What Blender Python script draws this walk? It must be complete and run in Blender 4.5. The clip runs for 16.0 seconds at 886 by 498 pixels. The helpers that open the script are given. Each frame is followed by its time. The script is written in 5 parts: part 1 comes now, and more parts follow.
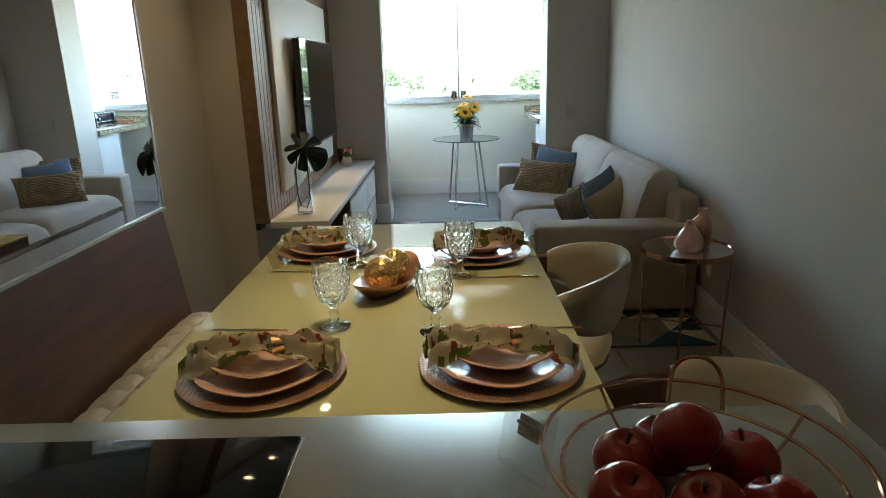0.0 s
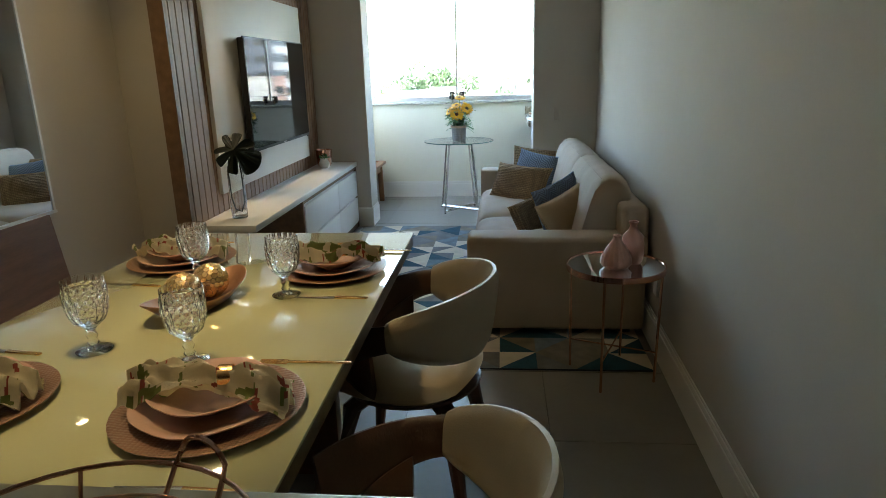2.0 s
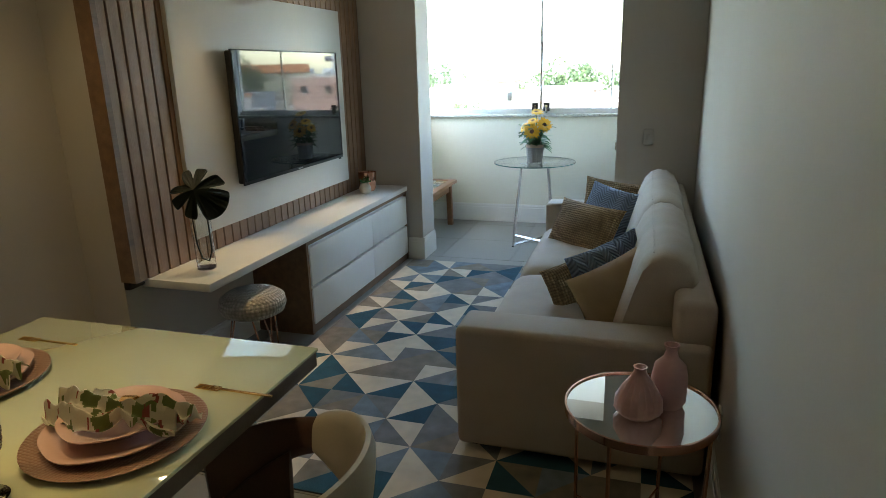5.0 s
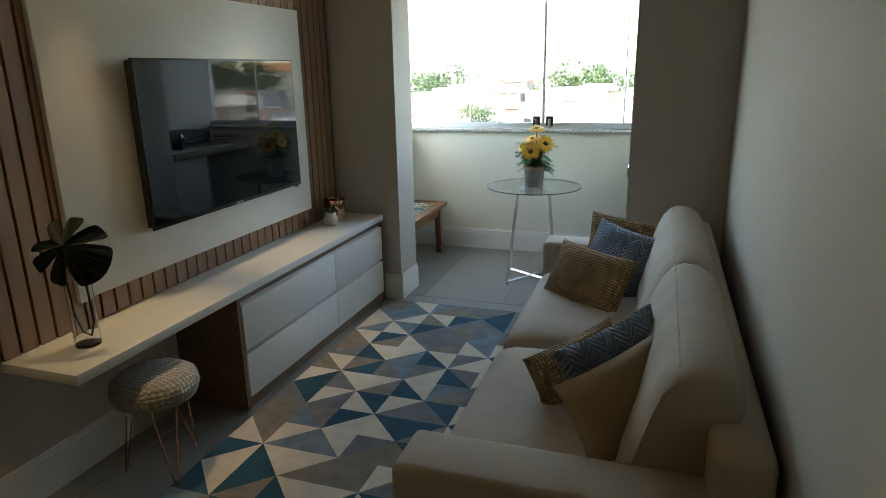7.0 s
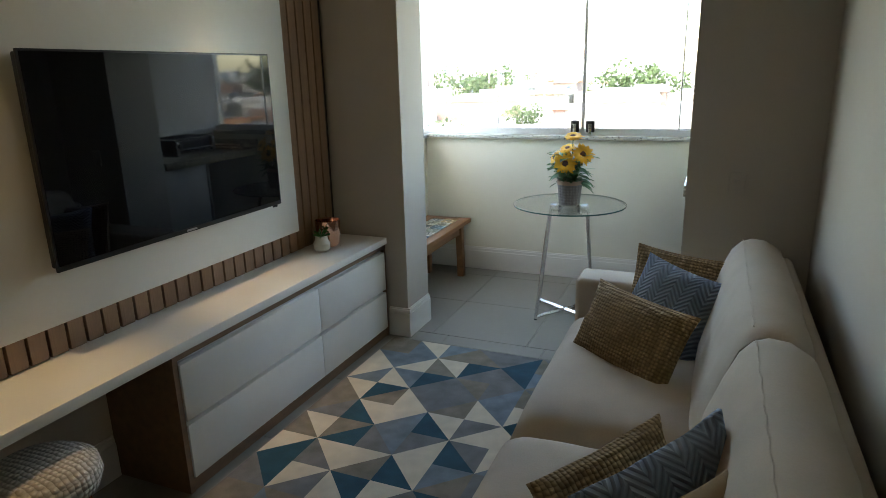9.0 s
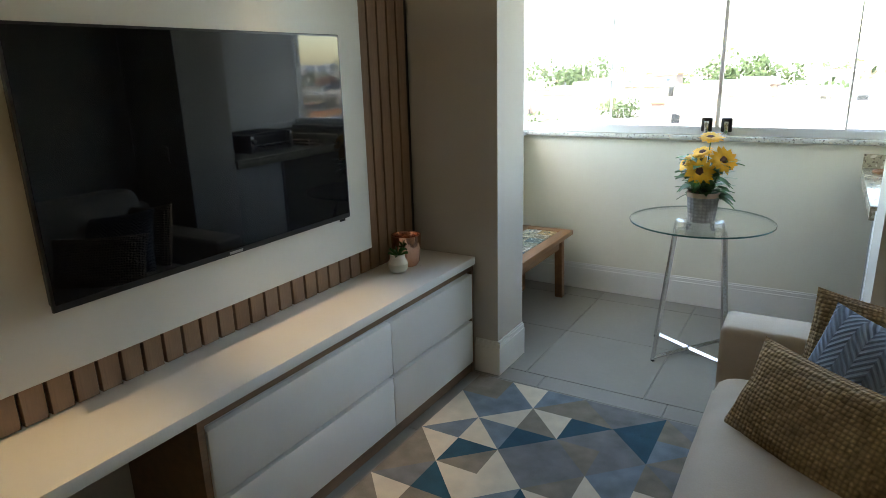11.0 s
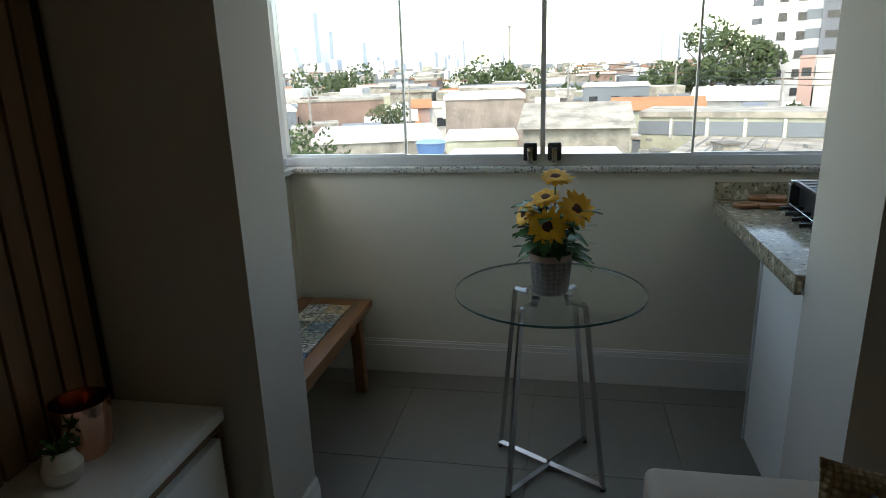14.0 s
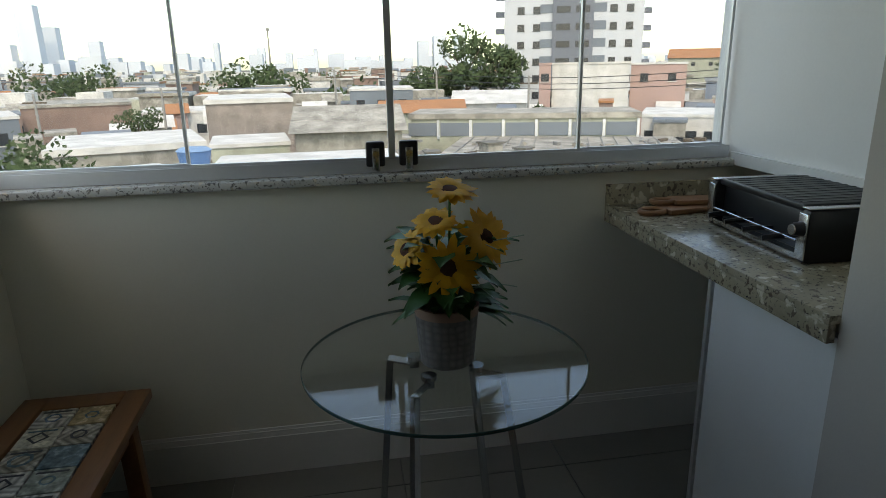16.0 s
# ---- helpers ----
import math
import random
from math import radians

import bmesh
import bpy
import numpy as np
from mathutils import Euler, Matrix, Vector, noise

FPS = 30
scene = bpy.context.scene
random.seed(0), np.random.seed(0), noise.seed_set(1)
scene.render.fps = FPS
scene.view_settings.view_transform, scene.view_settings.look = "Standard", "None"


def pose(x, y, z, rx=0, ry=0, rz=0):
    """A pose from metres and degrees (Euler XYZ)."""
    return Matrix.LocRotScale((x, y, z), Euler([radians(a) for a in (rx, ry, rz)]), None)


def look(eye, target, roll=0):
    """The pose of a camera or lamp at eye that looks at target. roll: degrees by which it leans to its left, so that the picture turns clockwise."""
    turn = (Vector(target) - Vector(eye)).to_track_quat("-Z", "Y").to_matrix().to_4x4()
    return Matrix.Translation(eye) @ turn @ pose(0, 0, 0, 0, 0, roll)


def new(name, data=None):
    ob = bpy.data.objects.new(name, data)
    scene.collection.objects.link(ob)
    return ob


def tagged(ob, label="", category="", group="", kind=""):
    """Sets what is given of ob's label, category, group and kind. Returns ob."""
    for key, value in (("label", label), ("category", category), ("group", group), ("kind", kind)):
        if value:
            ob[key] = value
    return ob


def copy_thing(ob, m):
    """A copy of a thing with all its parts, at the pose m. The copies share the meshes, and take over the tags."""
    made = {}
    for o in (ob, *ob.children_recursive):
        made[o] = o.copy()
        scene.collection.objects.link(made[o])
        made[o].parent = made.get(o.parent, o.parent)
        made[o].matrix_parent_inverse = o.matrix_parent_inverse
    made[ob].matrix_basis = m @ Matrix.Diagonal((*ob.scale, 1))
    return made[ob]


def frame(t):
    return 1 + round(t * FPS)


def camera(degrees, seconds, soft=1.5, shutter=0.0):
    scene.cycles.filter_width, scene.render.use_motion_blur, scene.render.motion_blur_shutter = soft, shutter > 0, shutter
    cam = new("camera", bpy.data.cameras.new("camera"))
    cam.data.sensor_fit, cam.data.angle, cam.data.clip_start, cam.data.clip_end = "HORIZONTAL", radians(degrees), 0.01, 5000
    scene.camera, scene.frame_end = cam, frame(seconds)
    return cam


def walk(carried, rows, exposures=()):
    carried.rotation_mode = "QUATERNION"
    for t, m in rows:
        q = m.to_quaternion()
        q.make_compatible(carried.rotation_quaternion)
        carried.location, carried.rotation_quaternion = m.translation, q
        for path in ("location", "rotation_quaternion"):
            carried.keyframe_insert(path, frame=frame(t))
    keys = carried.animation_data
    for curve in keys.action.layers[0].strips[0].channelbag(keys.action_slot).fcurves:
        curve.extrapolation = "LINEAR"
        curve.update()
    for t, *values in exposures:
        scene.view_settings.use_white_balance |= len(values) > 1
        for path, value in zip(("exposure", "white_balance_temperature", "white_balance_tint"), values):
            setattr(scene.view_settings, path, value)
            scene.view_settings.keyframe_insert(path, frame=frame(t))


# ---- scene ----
cam = camera(69.8, 16.0, soft=0.8)
PATH = [
    (0, (0.545, 1.196, 1.446), (0.532, 3.121, 0.903), -1.6),
    (0.5, (0.704, 1.282, 1.441), (0.68, 3.206, 0.895), -1.5),
    (1, (0.842, 1.353, 1.432), (0.823, 3.278, 0.888), -1.4),
    (1.5, (1.079, 1.41, 1.424), (1.015, 3.334, 0.884), -1.8),
    (2, (1.231, 1.432, 1.425), (1.047, 3.35, 0.887), -1.6),
    (2.5, (1.356, 1.536, 1.402), (1.093, 3.443, 0.861), -1.7),
    (3, (1.488, 1.735, 1.395), (1.166, 3.634, 0.856), -1.9),
    (3.5, (1.558, 1.885, 1.421), (1.191, 3.776, 0.88), -1.9),
    (4, (1.629, 2.065, 1.472), (1.163, 3.932, 0.928), -1.9),
    (6.5, (1.748, 3.123, 1.583), (1.124, 4.945, 1.044), -1.4),
    (7, (1.686, 3.321, 1.603), (1.064, 5.142, 1.06), -1.1),
    (7.5, (1.686, 3.53, 1.611), (1.049, 5.344, 1.063), -1.2),
    (8, (1.704, 3.781, 1.61), (1.051, 5.59, 1.062), -1.2),
    (8.5, (1.69, 3.96, 1.593), (0.968, 5.746, 1.057), -1.5),
    (9, (1.626, 4.089, 1.571), (0.868, 5.86, 1.035), -1.4),
    (9.5, (1.528, 4.229, 1.563), (0.702, 5.971, 1.03), -1.4),
    (10, (1.488, 4.372, 1.552), (0.527, 6.043, 1.018), -1.6),
    (12.5, (0.92, 5.188, 1.539), (-0.085, 6.825, 0.983), -1.6),
    (13, (0.839, 5.402, 1.552), (0.073, 7.164, 0.997), -1.3),
    (13.5, (0.807, 5.592, 1.556), (0.3, 7.447, 1.007), -1.5),
    (14, (0.83, 5.844, 1.559), (0.46, 7.73, 1.007), -1.9),
    (14.5, (0.841, 6.064, 1.539), (0.497, 7.956, 0.989), -1.8),
    (15, (0.726, 6.253, 1.512), (0.499, 8.163, 0.963), -1.3),
    (15.5, (0.595, 6.467, 1.479), (0.638, 8.388, 0.925), -1.2),
    (16, (0.536, 6.704, 1.446), (0.854, 8.599, 0.889), -1.1),
]
EXPOSURES = [(0, 2.55, 7050, 3), (4.2, 2.6, 7050, 3), (7.0, 1.93, 7800, 5), (10.0, 1.98, 8200, 8), (12.5, 2.38, 8200, 8), (12.9, 1.98, 8200, 8), (13.4, 0.85, 8200, 7), (14.0, 0.12, 8300, 8), (14.7, -0.3, 8300, 8), (16.0, -0.62, 8400, 9)]
walk(cam, [(t, look(eye, target, roll)) for t, eye, target, roll in PATH], EXPOSURES)

# ---- world and lights ----
world = bpy.data.worlds.new("world")
scene.world = world
world.use_nodes = True
sky = world.node_tree.nodes.new("ShaderNodeTexSky")
sky.sky_type, sky.sun_disc = "NISHITA", False
sky.sun_elevation, sky.sun_rotation = radians(52), radians(188)
sky.air_density, sky.dust_density = 1.0, 1.4
back = world.node_tree.nodes["Background"]
back.inputs["Strength"].default_value = 0.78
world.node_tree.links.new(sky.outputs["Color"], back.inputs["Color"])

sun_data = bpy.data.lights.new("sun", "SUN")
sun_data.energy, sun_data.angle, sun_data.color = 2.3, radians(0.5), (1, 0.95, 0.87)
sun = new("sun", sun_data)
sun.matrix_world = look((-1.0, -6.0, 8.0), (0, 0, 0))


def downlight(x, y, watts, spread=85, warm=(1, 0.74, 0.42)):
    d = bpy.data.lights.new("spot", "SPOT")
    d.energy, d.color, d.spot_size, d.spot_blend, d.shadow_soft_size = watts, warm, radians(spread), 0.9, 0.035
    new("spot", d).matrix_world = look((x, y, 2.545), (x, y, 0))


# The fourth, at (-0.30, 4.20), is an added lamp that warms the jog wall.
SPOTS = [(0.35, 2.75, 10.0, 52), (0.30, 3.55, 9.0, 52), (0.10, 1.55, 0.3, 90), (-0.30, 4.20, 3.6, 80), (-0.24, 5.25, 12, 34), (-0.24, 6.35, 14, 34)]
for sx, sy, sw, sp in SPOTS:
    downlight(sx, sy, sw, sp)


# ---- materials ----
def mat(name, color, rough=0.5, metal=0.0, scale=6.0, vary=0.12, bump=0.02, fine=90.0, rand=0.0, stretch=None, clear=0.0, island=False):
    """A surface with broad blotches, fine grain and relief. stretch: scale of the grain on each axis."""
    m = bpy.data.materials.new(name)
    m.use_nodes = True
    nt = m.node_tree
    N, L = nt.nodes, nt.links
    b = N["Principled BSDF"]
    b.inputs["Roughness"].default_value, b.inputs["Metallic"].default_value = rough, metal
    b.inputs["Coat Weight"].default_value = clear
    tc = N.new("ShaderNodeTexCoord")
    src = tc.outputs["Object"]
    if stretch:
        mp = N.new("ShaderNodeMapping")
        mp.inputs["Scale"].default_value = stretch
        L.new(src, mp.inputs["Vector"])
        src = mp.outputs["Vector"]
    n1, n2 = N.new("ShaderNodeTexNoise"), N.new("ShaderNodeTexNoise")
    for n, sc, det in ((n1, scale, 4), (n2, fine, 2)):
        n.inputs["Scale"].default_value, n.inputs["Detail"].default_value = sc, det
        L.new(src, n.inputs["Vector"])
    add = N.new("ShaderNodeMath")
    add.operation = "MULTIPLY_ADD"
    add.inputs[1].default_value = 0.35
    L.new(n2.outputs["Fac"], add.inputs[0])
    L.new(n1.outputs["Fac"], add.inputs[2])
    fac = add.outputs[0]
    if rand or island:
        r = N.new("ShaderNodeNewGeometry" if island else "ShaderNodeObjectInfo")
        ad = N.new("ShaderNodeMath")
        ad.operation = "MULTIPLY_ADD"
        ad.inputs[1].default_value = rand
        L.new(r.outputs["Random Per Island" if island else "Random"], ad.inputs[0])
        L.new(fac, ad.inputs[2])
        fac = ad.outputs[0]
    ramp = N.new("ShaderNodeMapRange")
    ramp.inputs["From Min"].default_value, ramp.inputs["From Max"].default_value = 0.35, 1.0 + rand
    ramp.inputs["To Min"].default_value, ramp.inputs["To Max"].default_value = 1 - vary, 1 + vary
    L.new(fac, ramp.inputs["Value"])
    mul = N.new("ShaderNodeVectorMath")
    mul.operation = "SCALE"
    mul.inputs[0].default_value = color
    L.new(ramp.outputs[0], mul.inputs["Scale"])
    L.new(mul.outputs[0], b.inputs["Base Color"])
    rr = N.new("ShaderNodeMapRange")
    rr.inputs["To Min"].default_value, rr.inputs["To Max"].default_value = max(0.02, rough - 0.06), min(1, rough + 0.08)
    L.new(n1.outputs["Fac"], rr.inputs["Value"])
    if rough > 0.09:
        L.new(rr.outputs[0], b.inputs["Roughness"])
    if bump:
        bp = N.new("ShaderNodeBump")
        bp.inputs["Strength"].default_value, bp.inputs["Distance"].default_value = min(1, bump * 10), 0.002
        L.new(n2.outputs["Fac"], bp.inputs["Height"])
        L.new(bp.outputs[0], b.inputs["Normal"])
    return m


def glass(name, color=(1, 1, 1), rough=0.0, ior=1.45):
    m = bpy.data.materials.new(name)
    m.use_nodes = True
    b = m.node_tree.nodes["Principled BSDF"]
    b.inputs["Base Color"].default_value = (*color, 1)
    b.inputs["Roughness"].default_value, b.inputs["IOR"].default_value, b.inputs["Transmission Weight"].default_value = rough, ior, 1
    return m


def pane_glass(name, tint=(0.96, 0.98, 0.98), gloss=0.03):
    m = bpy.data.materials.new(name)
    m.use_nodes = True
    nt = m.node_tree
    nt.nodes.remove(nt.nodes["Principled BSDF"])
    t, g, mix, lw, pw, fr = (nt.nodes.new(k) for k in ("ShaderNodeBsdfTransparent", "ShaderNodeBsdfGlossy", "ShaderNodeMixShader", "ShaderNodeLayerWeight", "ShaderNodeMath", "ShaderNodeMath"))
    t.inputs["Color"].default_value, g.inputs["Roughness"].default_value = (*tint, 1), 0.01
    lw.inputs["Blend"].default_value = 0.5
    pw.operation, pw.inputs[1].default_value = "POWER", 4.0
    fr.operation, fr.inputs[1].default_value, fr.inputs[2].default_value = "MULTIPLY_ADD", 0.9, gloss
    nt.links.new(lw.outputs["Facing"], pw.inputs[0])
    nt.links.new(pw.outputs[0], fr.inputs[0])
    nt.links.new(fr.outputs[0], mix.inputs[0])
    nt.links.new(t.outputs[0], mix.inputs[1])
    nt.links.new(g.outputs[0], mix.inputs[2])
    nt.links.new(mix.outputs[0], nt.nodes["Material Output"].inputs["Surface"])
    return m


def glow(name, color, strength):
    m = bpy.data.materials.new(name)
    m.use_nodes = True
    b = m.node_tree.nodes["Principled BSDF"]
    b.inputs["Emission Color"].default_value, b.inputs["Emission Strength"].default_value = (*color, 1), strength
    return m


def relief(m, kind, scale, depth, distance=0.01, turn=0.0, darken=0.0):
    """Adds woven, chevron or speckled relief to a material. darken: how much its hollows are shaded in the colour."""
    nt = m.node_tree
    N, L = nt.nodes, nt.links
    b = N["Principled BSDF"]
    tc, mp = N.new("ShaderNodeTexCoord"), N.new("ShaderNodeMapping")
    mp.inputs["Rotation"].default_value[2] = turn
    L.new(tc.outputs["Object"], mp.inputs["Vector"])
    if kind == "knit":
        t = N.new("ShaderNodeTexVoronoi")
        t.inputs["Scale"].default_value, t.inputs["Randomness"].default_value = scale, 0.25
        L.new(mp.outputs[0], t.inputs["Vector"])
        h = t.outputs["Distance"]
        sgn = -1
    else:
        sx = N.new("ShaderNodeSeparateXYZ")
        L.new(mp.outputs[0], sx.inputs[0])
        p = N.new("ShaderNodeMath")
        p.operation, p.inputs[1].default_value = "PINGPONG", 0.05
        L.new(sx.outputs["X"], p.inputs[0])
        s = N.new("ShaderNodeMath")
        s.operation = "ADD"
        L.new(p.outputs[0], s.inputs[0])
        L.new(sx.outputs["Y"], s.inputs[1])
        q = N.new("ShaderNodeMath")
        q.operation, q.inputs[1].default_value = "PINGPONG", 1.0 / scale
        L.new(s.outputs[0], q.inputs[0])
        w = N.new("ShaderNodeMath")
        w.operation, w.inputs[1].default_value = "MULTIPLY", scale
        L.new(q.outputs[0], w.inputs[0])
        h = w.outputs[0]
        sgn = 1
    bp = N.new("ShaderNodeBump")
    bp.inputs["Strength"].default_value, bp.inputs["Distance"].default_value = depth, distance * sgn
    if sgn < 0:
        bp.invert, bp.inputs["Distance"].default_value = True, distance
    L.new(h, bp.inputs["Height"])
    L.new(bp.outputs[0], b.inputs["Normal"])
    # Shade of the hollows goes into the base colour; at zero depth it is print.
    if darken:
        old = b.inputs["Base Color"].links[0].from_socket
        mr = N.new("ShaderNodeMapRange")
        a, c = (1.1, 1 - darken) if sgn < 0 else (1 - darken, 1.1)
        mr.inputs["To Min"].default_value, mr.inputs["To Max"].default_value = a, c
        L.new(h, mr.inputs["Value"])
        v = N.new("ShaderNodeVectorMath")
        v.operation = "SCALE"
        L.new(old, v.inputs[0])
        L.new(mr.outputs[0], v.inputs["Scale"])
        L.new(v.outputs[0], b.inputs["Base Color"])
    return m


def speckled(name, base, spots, scale=60, rough=0.18):
    m = mat(name, base, rough, scale=9, vary=0.25, bump=0)
    nt = m.node_tree
    N, L = nt.nodes, nt.links
    b = N["Principled BSDF"]
    old = b.inputs["Base Color"].links[0].from_socket
    for sc, col, lim in ((scale, spots, 0.56), (scale * 2.1, (0.05, 0.045, 0.04), 0.62), (scale * 0.5, (0.62, 0.55, 0.42), 0.6)):
        tc, n, r, mix = N.new("ShaderNodeTexCoord"), N.new("ShaderNodeTexNoise"), N.new("ShaderNodeMapRange"), N.new("ShaderNodeMix")
        n.inputs["Scale"].default_value, n.inputs["Detail"].default_value = sc, 3
        L.new(tc.outputs["Object"], n.inputs["Vector"])
        r.inputs["From Min"].default_value, r.inputs["From Max"].default_value = lim, lim + 0.06
        L.new(n.outputs["Fac"], r.inputs["Value"])
        mix.data_type = "RGBA"
        mix.inputs["B"].default_value = (*col, 1)
        for s in mix.inputs:
            if s.type == "RGBA" and s.name == "A":
                L.new(old, s)
            if s.type == "RGBA" and s.name == "B":
                s.default_value = (*col, 1)
        L.new(r.outputs[0], mix.inputs[0])
        old = [o for o in mix.outputs if o.type == "RGBA"][0]
    L.new(old, b.inputs["Base Color"])
    return m


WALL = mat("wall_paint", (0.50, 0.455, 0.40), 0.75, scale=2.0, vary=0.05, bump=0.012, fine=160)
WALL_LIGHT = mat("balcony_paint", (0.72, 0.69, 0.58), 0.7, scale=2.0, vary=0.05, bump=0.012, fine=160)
WHITE = mat("white_paint", (0.8, 0.79, 0.77), 0.5, scale=3, vary=0.04, bump=0.006)
# Dark on purpose: the unseen kitchen end should bounce little light back.
KITCHEN = mat("kitchen_low_bounce", (0.24, 0.19, 0.14), 0.7, scale=2, vary=0.08)
CEIL = mat("ceiling_paint", (0.72, 0.71, 0.68), 0.85, scale=2, vary=0.04)
TILE = mat("porcelain_tile", (0.22, 0.205, 0.178), 0.32, scale=3.5, vary=0.13, bump=0.008, fine=40, rand=0.2)
GROUT = mat("grout", (0.2, 0.19, 0.17), 0.9)
SKIRT = mat("skirting", (0.72, 0.70, 0.66), 0.4, vary=0.04, bump=0)
SLAT = mat("slat_wood", (0.27, 0.155, 0.09), 0.5, scale=5, vary=0.3, bump=0.03, fine=40, rand=0.25, stretch=(6, 6, 0.5))
SLAT_DARK = mat("dark_backing", (0.035, 0.022, 0.015), 0.7)
WOOD_DARK = mat("walnut", (0.15, 0.07, 0.038), 0.42, scale=5, vary=0.35, bump=0.02, fine=40, stretch=(5, 0.6, 5))
WOOD_CARC = mat("carcass_wood", (0.20, 0.115, 0.065), 0.5, scale=5, vary=0.3, bump=0.02, fine=40, stretch=(5, 0.6, 5))
WOOD_BENCH = mat("bench_wood", (0.26, 0.115, 0.045), 0.45, scale=5, vary=0.3, bump=0.03, fine=50, stretch=(6, 0.7, 6))
WOOD_CHAIR = mat("chair_wood", (0.09, 0.042, 0.024), 0.35, scale=6, vary=0.3, bump=0.02, stretch=(2, 2, 0.8))
LACQUER = mat("white_lacquer", (0.74, 0.73, 0.70), 0.3, vary=0.03, bump=0)
PANEL = mat("panel_white", (0.66, 0.64, 0.59), 0.45, vary=0.03, bump=0)
SCREEN = mat("screen", (0.004, 0.004, 0.005), 0.03, vary=0.0, bump=0)
SCREEN.node_tree.nodes["Principled BSDF"].inputs["Specular IOR Level"].default_value = 0.3
BLACK = mat("black_plastic", (0.012, 0.012, 0.013), 0.35, vary=0.1, bump=0)
GREYMARK = mat("grey_mark", (0.4, 0.4, 0.4), 0.4)
STEEL = mat("brushed_steel", (0.62, 0.62, 0.63), 0.22, 1.0, vary=0.06, bump=0)
ALU = mat("aluminium", (0.66, 0.67, 0.68), 0.4, 0.7, vary=0.06, bump=0)
COPPER = mat("copper", (0.70, 0.40, 0.29), 0.12, 1.0, vary=0.08, bump=0)
GOLD = mat("gold", (0.86, 0.56, 0.25), 0.22, 1.0, vary=0.1, bump=0)
BALL = mat("gold_mosaic", (0.80, 0.58, 0.30), 0.25, 0.75, vary=0.5, bump=0.0, rand=0.8, island=True)
SOFA = mat("sofa_suede", (0.47, 0.39, 0.31), 0.85, scale=5, vary=0.1, bump=0.03, fine=180)
LEATHER = mat("cream_leather", (0.56, 0.47, 0.34), 0.45, scale=8, vary=0.08, bump=0.02, fine=220)
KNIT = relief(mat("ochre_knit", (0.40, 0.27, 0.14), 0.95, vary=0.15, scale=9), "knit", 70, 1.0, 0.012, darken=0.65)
OCHRE = mat("ochre_cloth", (0.36, 0.25, 0.14), 0.9, vary=0.1, fine=260, bump=0.04)
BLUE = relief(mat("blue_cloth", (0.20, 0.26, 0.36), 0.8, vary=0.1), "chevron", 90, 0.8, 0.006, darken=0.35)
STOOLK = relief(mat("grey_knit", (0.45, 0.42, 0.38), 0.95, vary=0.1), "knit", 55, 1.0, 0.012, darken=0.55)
SEATCUSH = mat("seat_linen", (0.66, 0.62, 0.54), 0.9, vary=0.08, fine=200, bump=0.03)
TABLEGLASS = mat("painted_glass", (0.57, 0.57, 0.35), 0.05, vary=0.02, bump=0, clear=1.0)
TABLEEDGE = mat("table_edge", (0.10, 0.07, 0.04), 0.4, vary=0.2)
QUARTZ = mat("quartz", (0.29, 0.26, 0.195), 0.3, scale=14, vary=0.06, bump=0)
COOKGLASS = mat("cooktop_glass", (0.006, 0.006, 0.007), 0.05, vary=0, bump=0)
COOKGLASS.node_tree.nodes["Principled BSDF"].inputs["Specular IOR Level"].default_value = 0.22
MIRROR = mat("mirror", (0.86, 0.88, 0.88), 0.0, 1.0, vary=0, bump=0)
MIRROR.node_tree.nodes["Principled BSDF"].inputs["Roughness"].default_value = 0.0
GRANITE = speckled("granite", (0.34, 0.29, 0.20), (0.13, 0.10, 0.07), 55)
SILLSTONE = speckled("sill_granite", (0.48, 0.47, 0.43), (0.14, 0.13, 0.12), 70)
PINK = mat("pink_ceramic", (0.66, 0.38, 0.34), 0.35, vary=0.06, bump=0)
PLATE_PINK = mat("pink_plate", (0.62, 0.40, 0.33), 0.2, vary=0.08, bump=0, clear=0.5)
CHARGER = relief(mat("charger", (0.30, 0.17, 0.11), 0.35, 0.4, vary=0.2), "knit", 110, 0.5, 0.004)
CRYSTAL = glass("crystal", (0.97, 0.98, 0.97))
CLEAR = glass("clear_glass", (0.96, 0.98, 0.97))
ACRYL = pane_glass("acrylic", (0.93, 0.94, 0.94))
PANE = pane_glass("window_pane")
TOPGLASS = pane_glass("table_glass", (0.96, 0.98, 0.975), 0.04)
GLASSEDGE = mat("glass_edge", (0.05, 0.12, 0.11), 0.1, vary=0.05, bump=0)
APPLE = mat("apple_skin", (0.30, 0.025, 0.02), 0.25, scale=7, vary=0.5, bump=0, stretch=(3, 3, 0.6))
STEM = mat("stem", (0.07, 0.04, 0.02), 0.8)
LEAF = mat("leaf_green", (0.035, 0.12, 0.02), 0.5, vary=0.35, island=True, rand=0.5)
LEAF_DARK = mat("dark_leaf", (0.012, 0.02, 0.012), 0.45, vary=0.3)
PETAL = mat("petal", (0.74, 0.38, 0.015), 0.6, vary=0.2, island=True, rand=0.4)
SEED = mat("seed_head", (0.09, 0.035, 0.015), 0.9, vary=0.4)
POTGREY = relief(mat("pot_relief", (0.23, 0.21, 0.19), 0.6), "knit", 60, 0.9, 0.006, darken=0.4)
POTRIM = mat("pot_rim", (0.40, 0.26, 0.18), 0.6)
CLOTH = mat("napkin_cloth", (0.68, 0.62, 0.48), 0.9, vary=0.1, fine=200)
PRINT_G = mat("print_green", (0.17, 0.20, 0.06), 0.9)
PRINT_R = mat("print_red", (0.32, 0.08, 0.06), 0.9)
BOARD = mat("board_wood", (0.30, 0.14, 0.06), 0.5, scale=6, vary=0.3, stretch=(1, 6, 6))
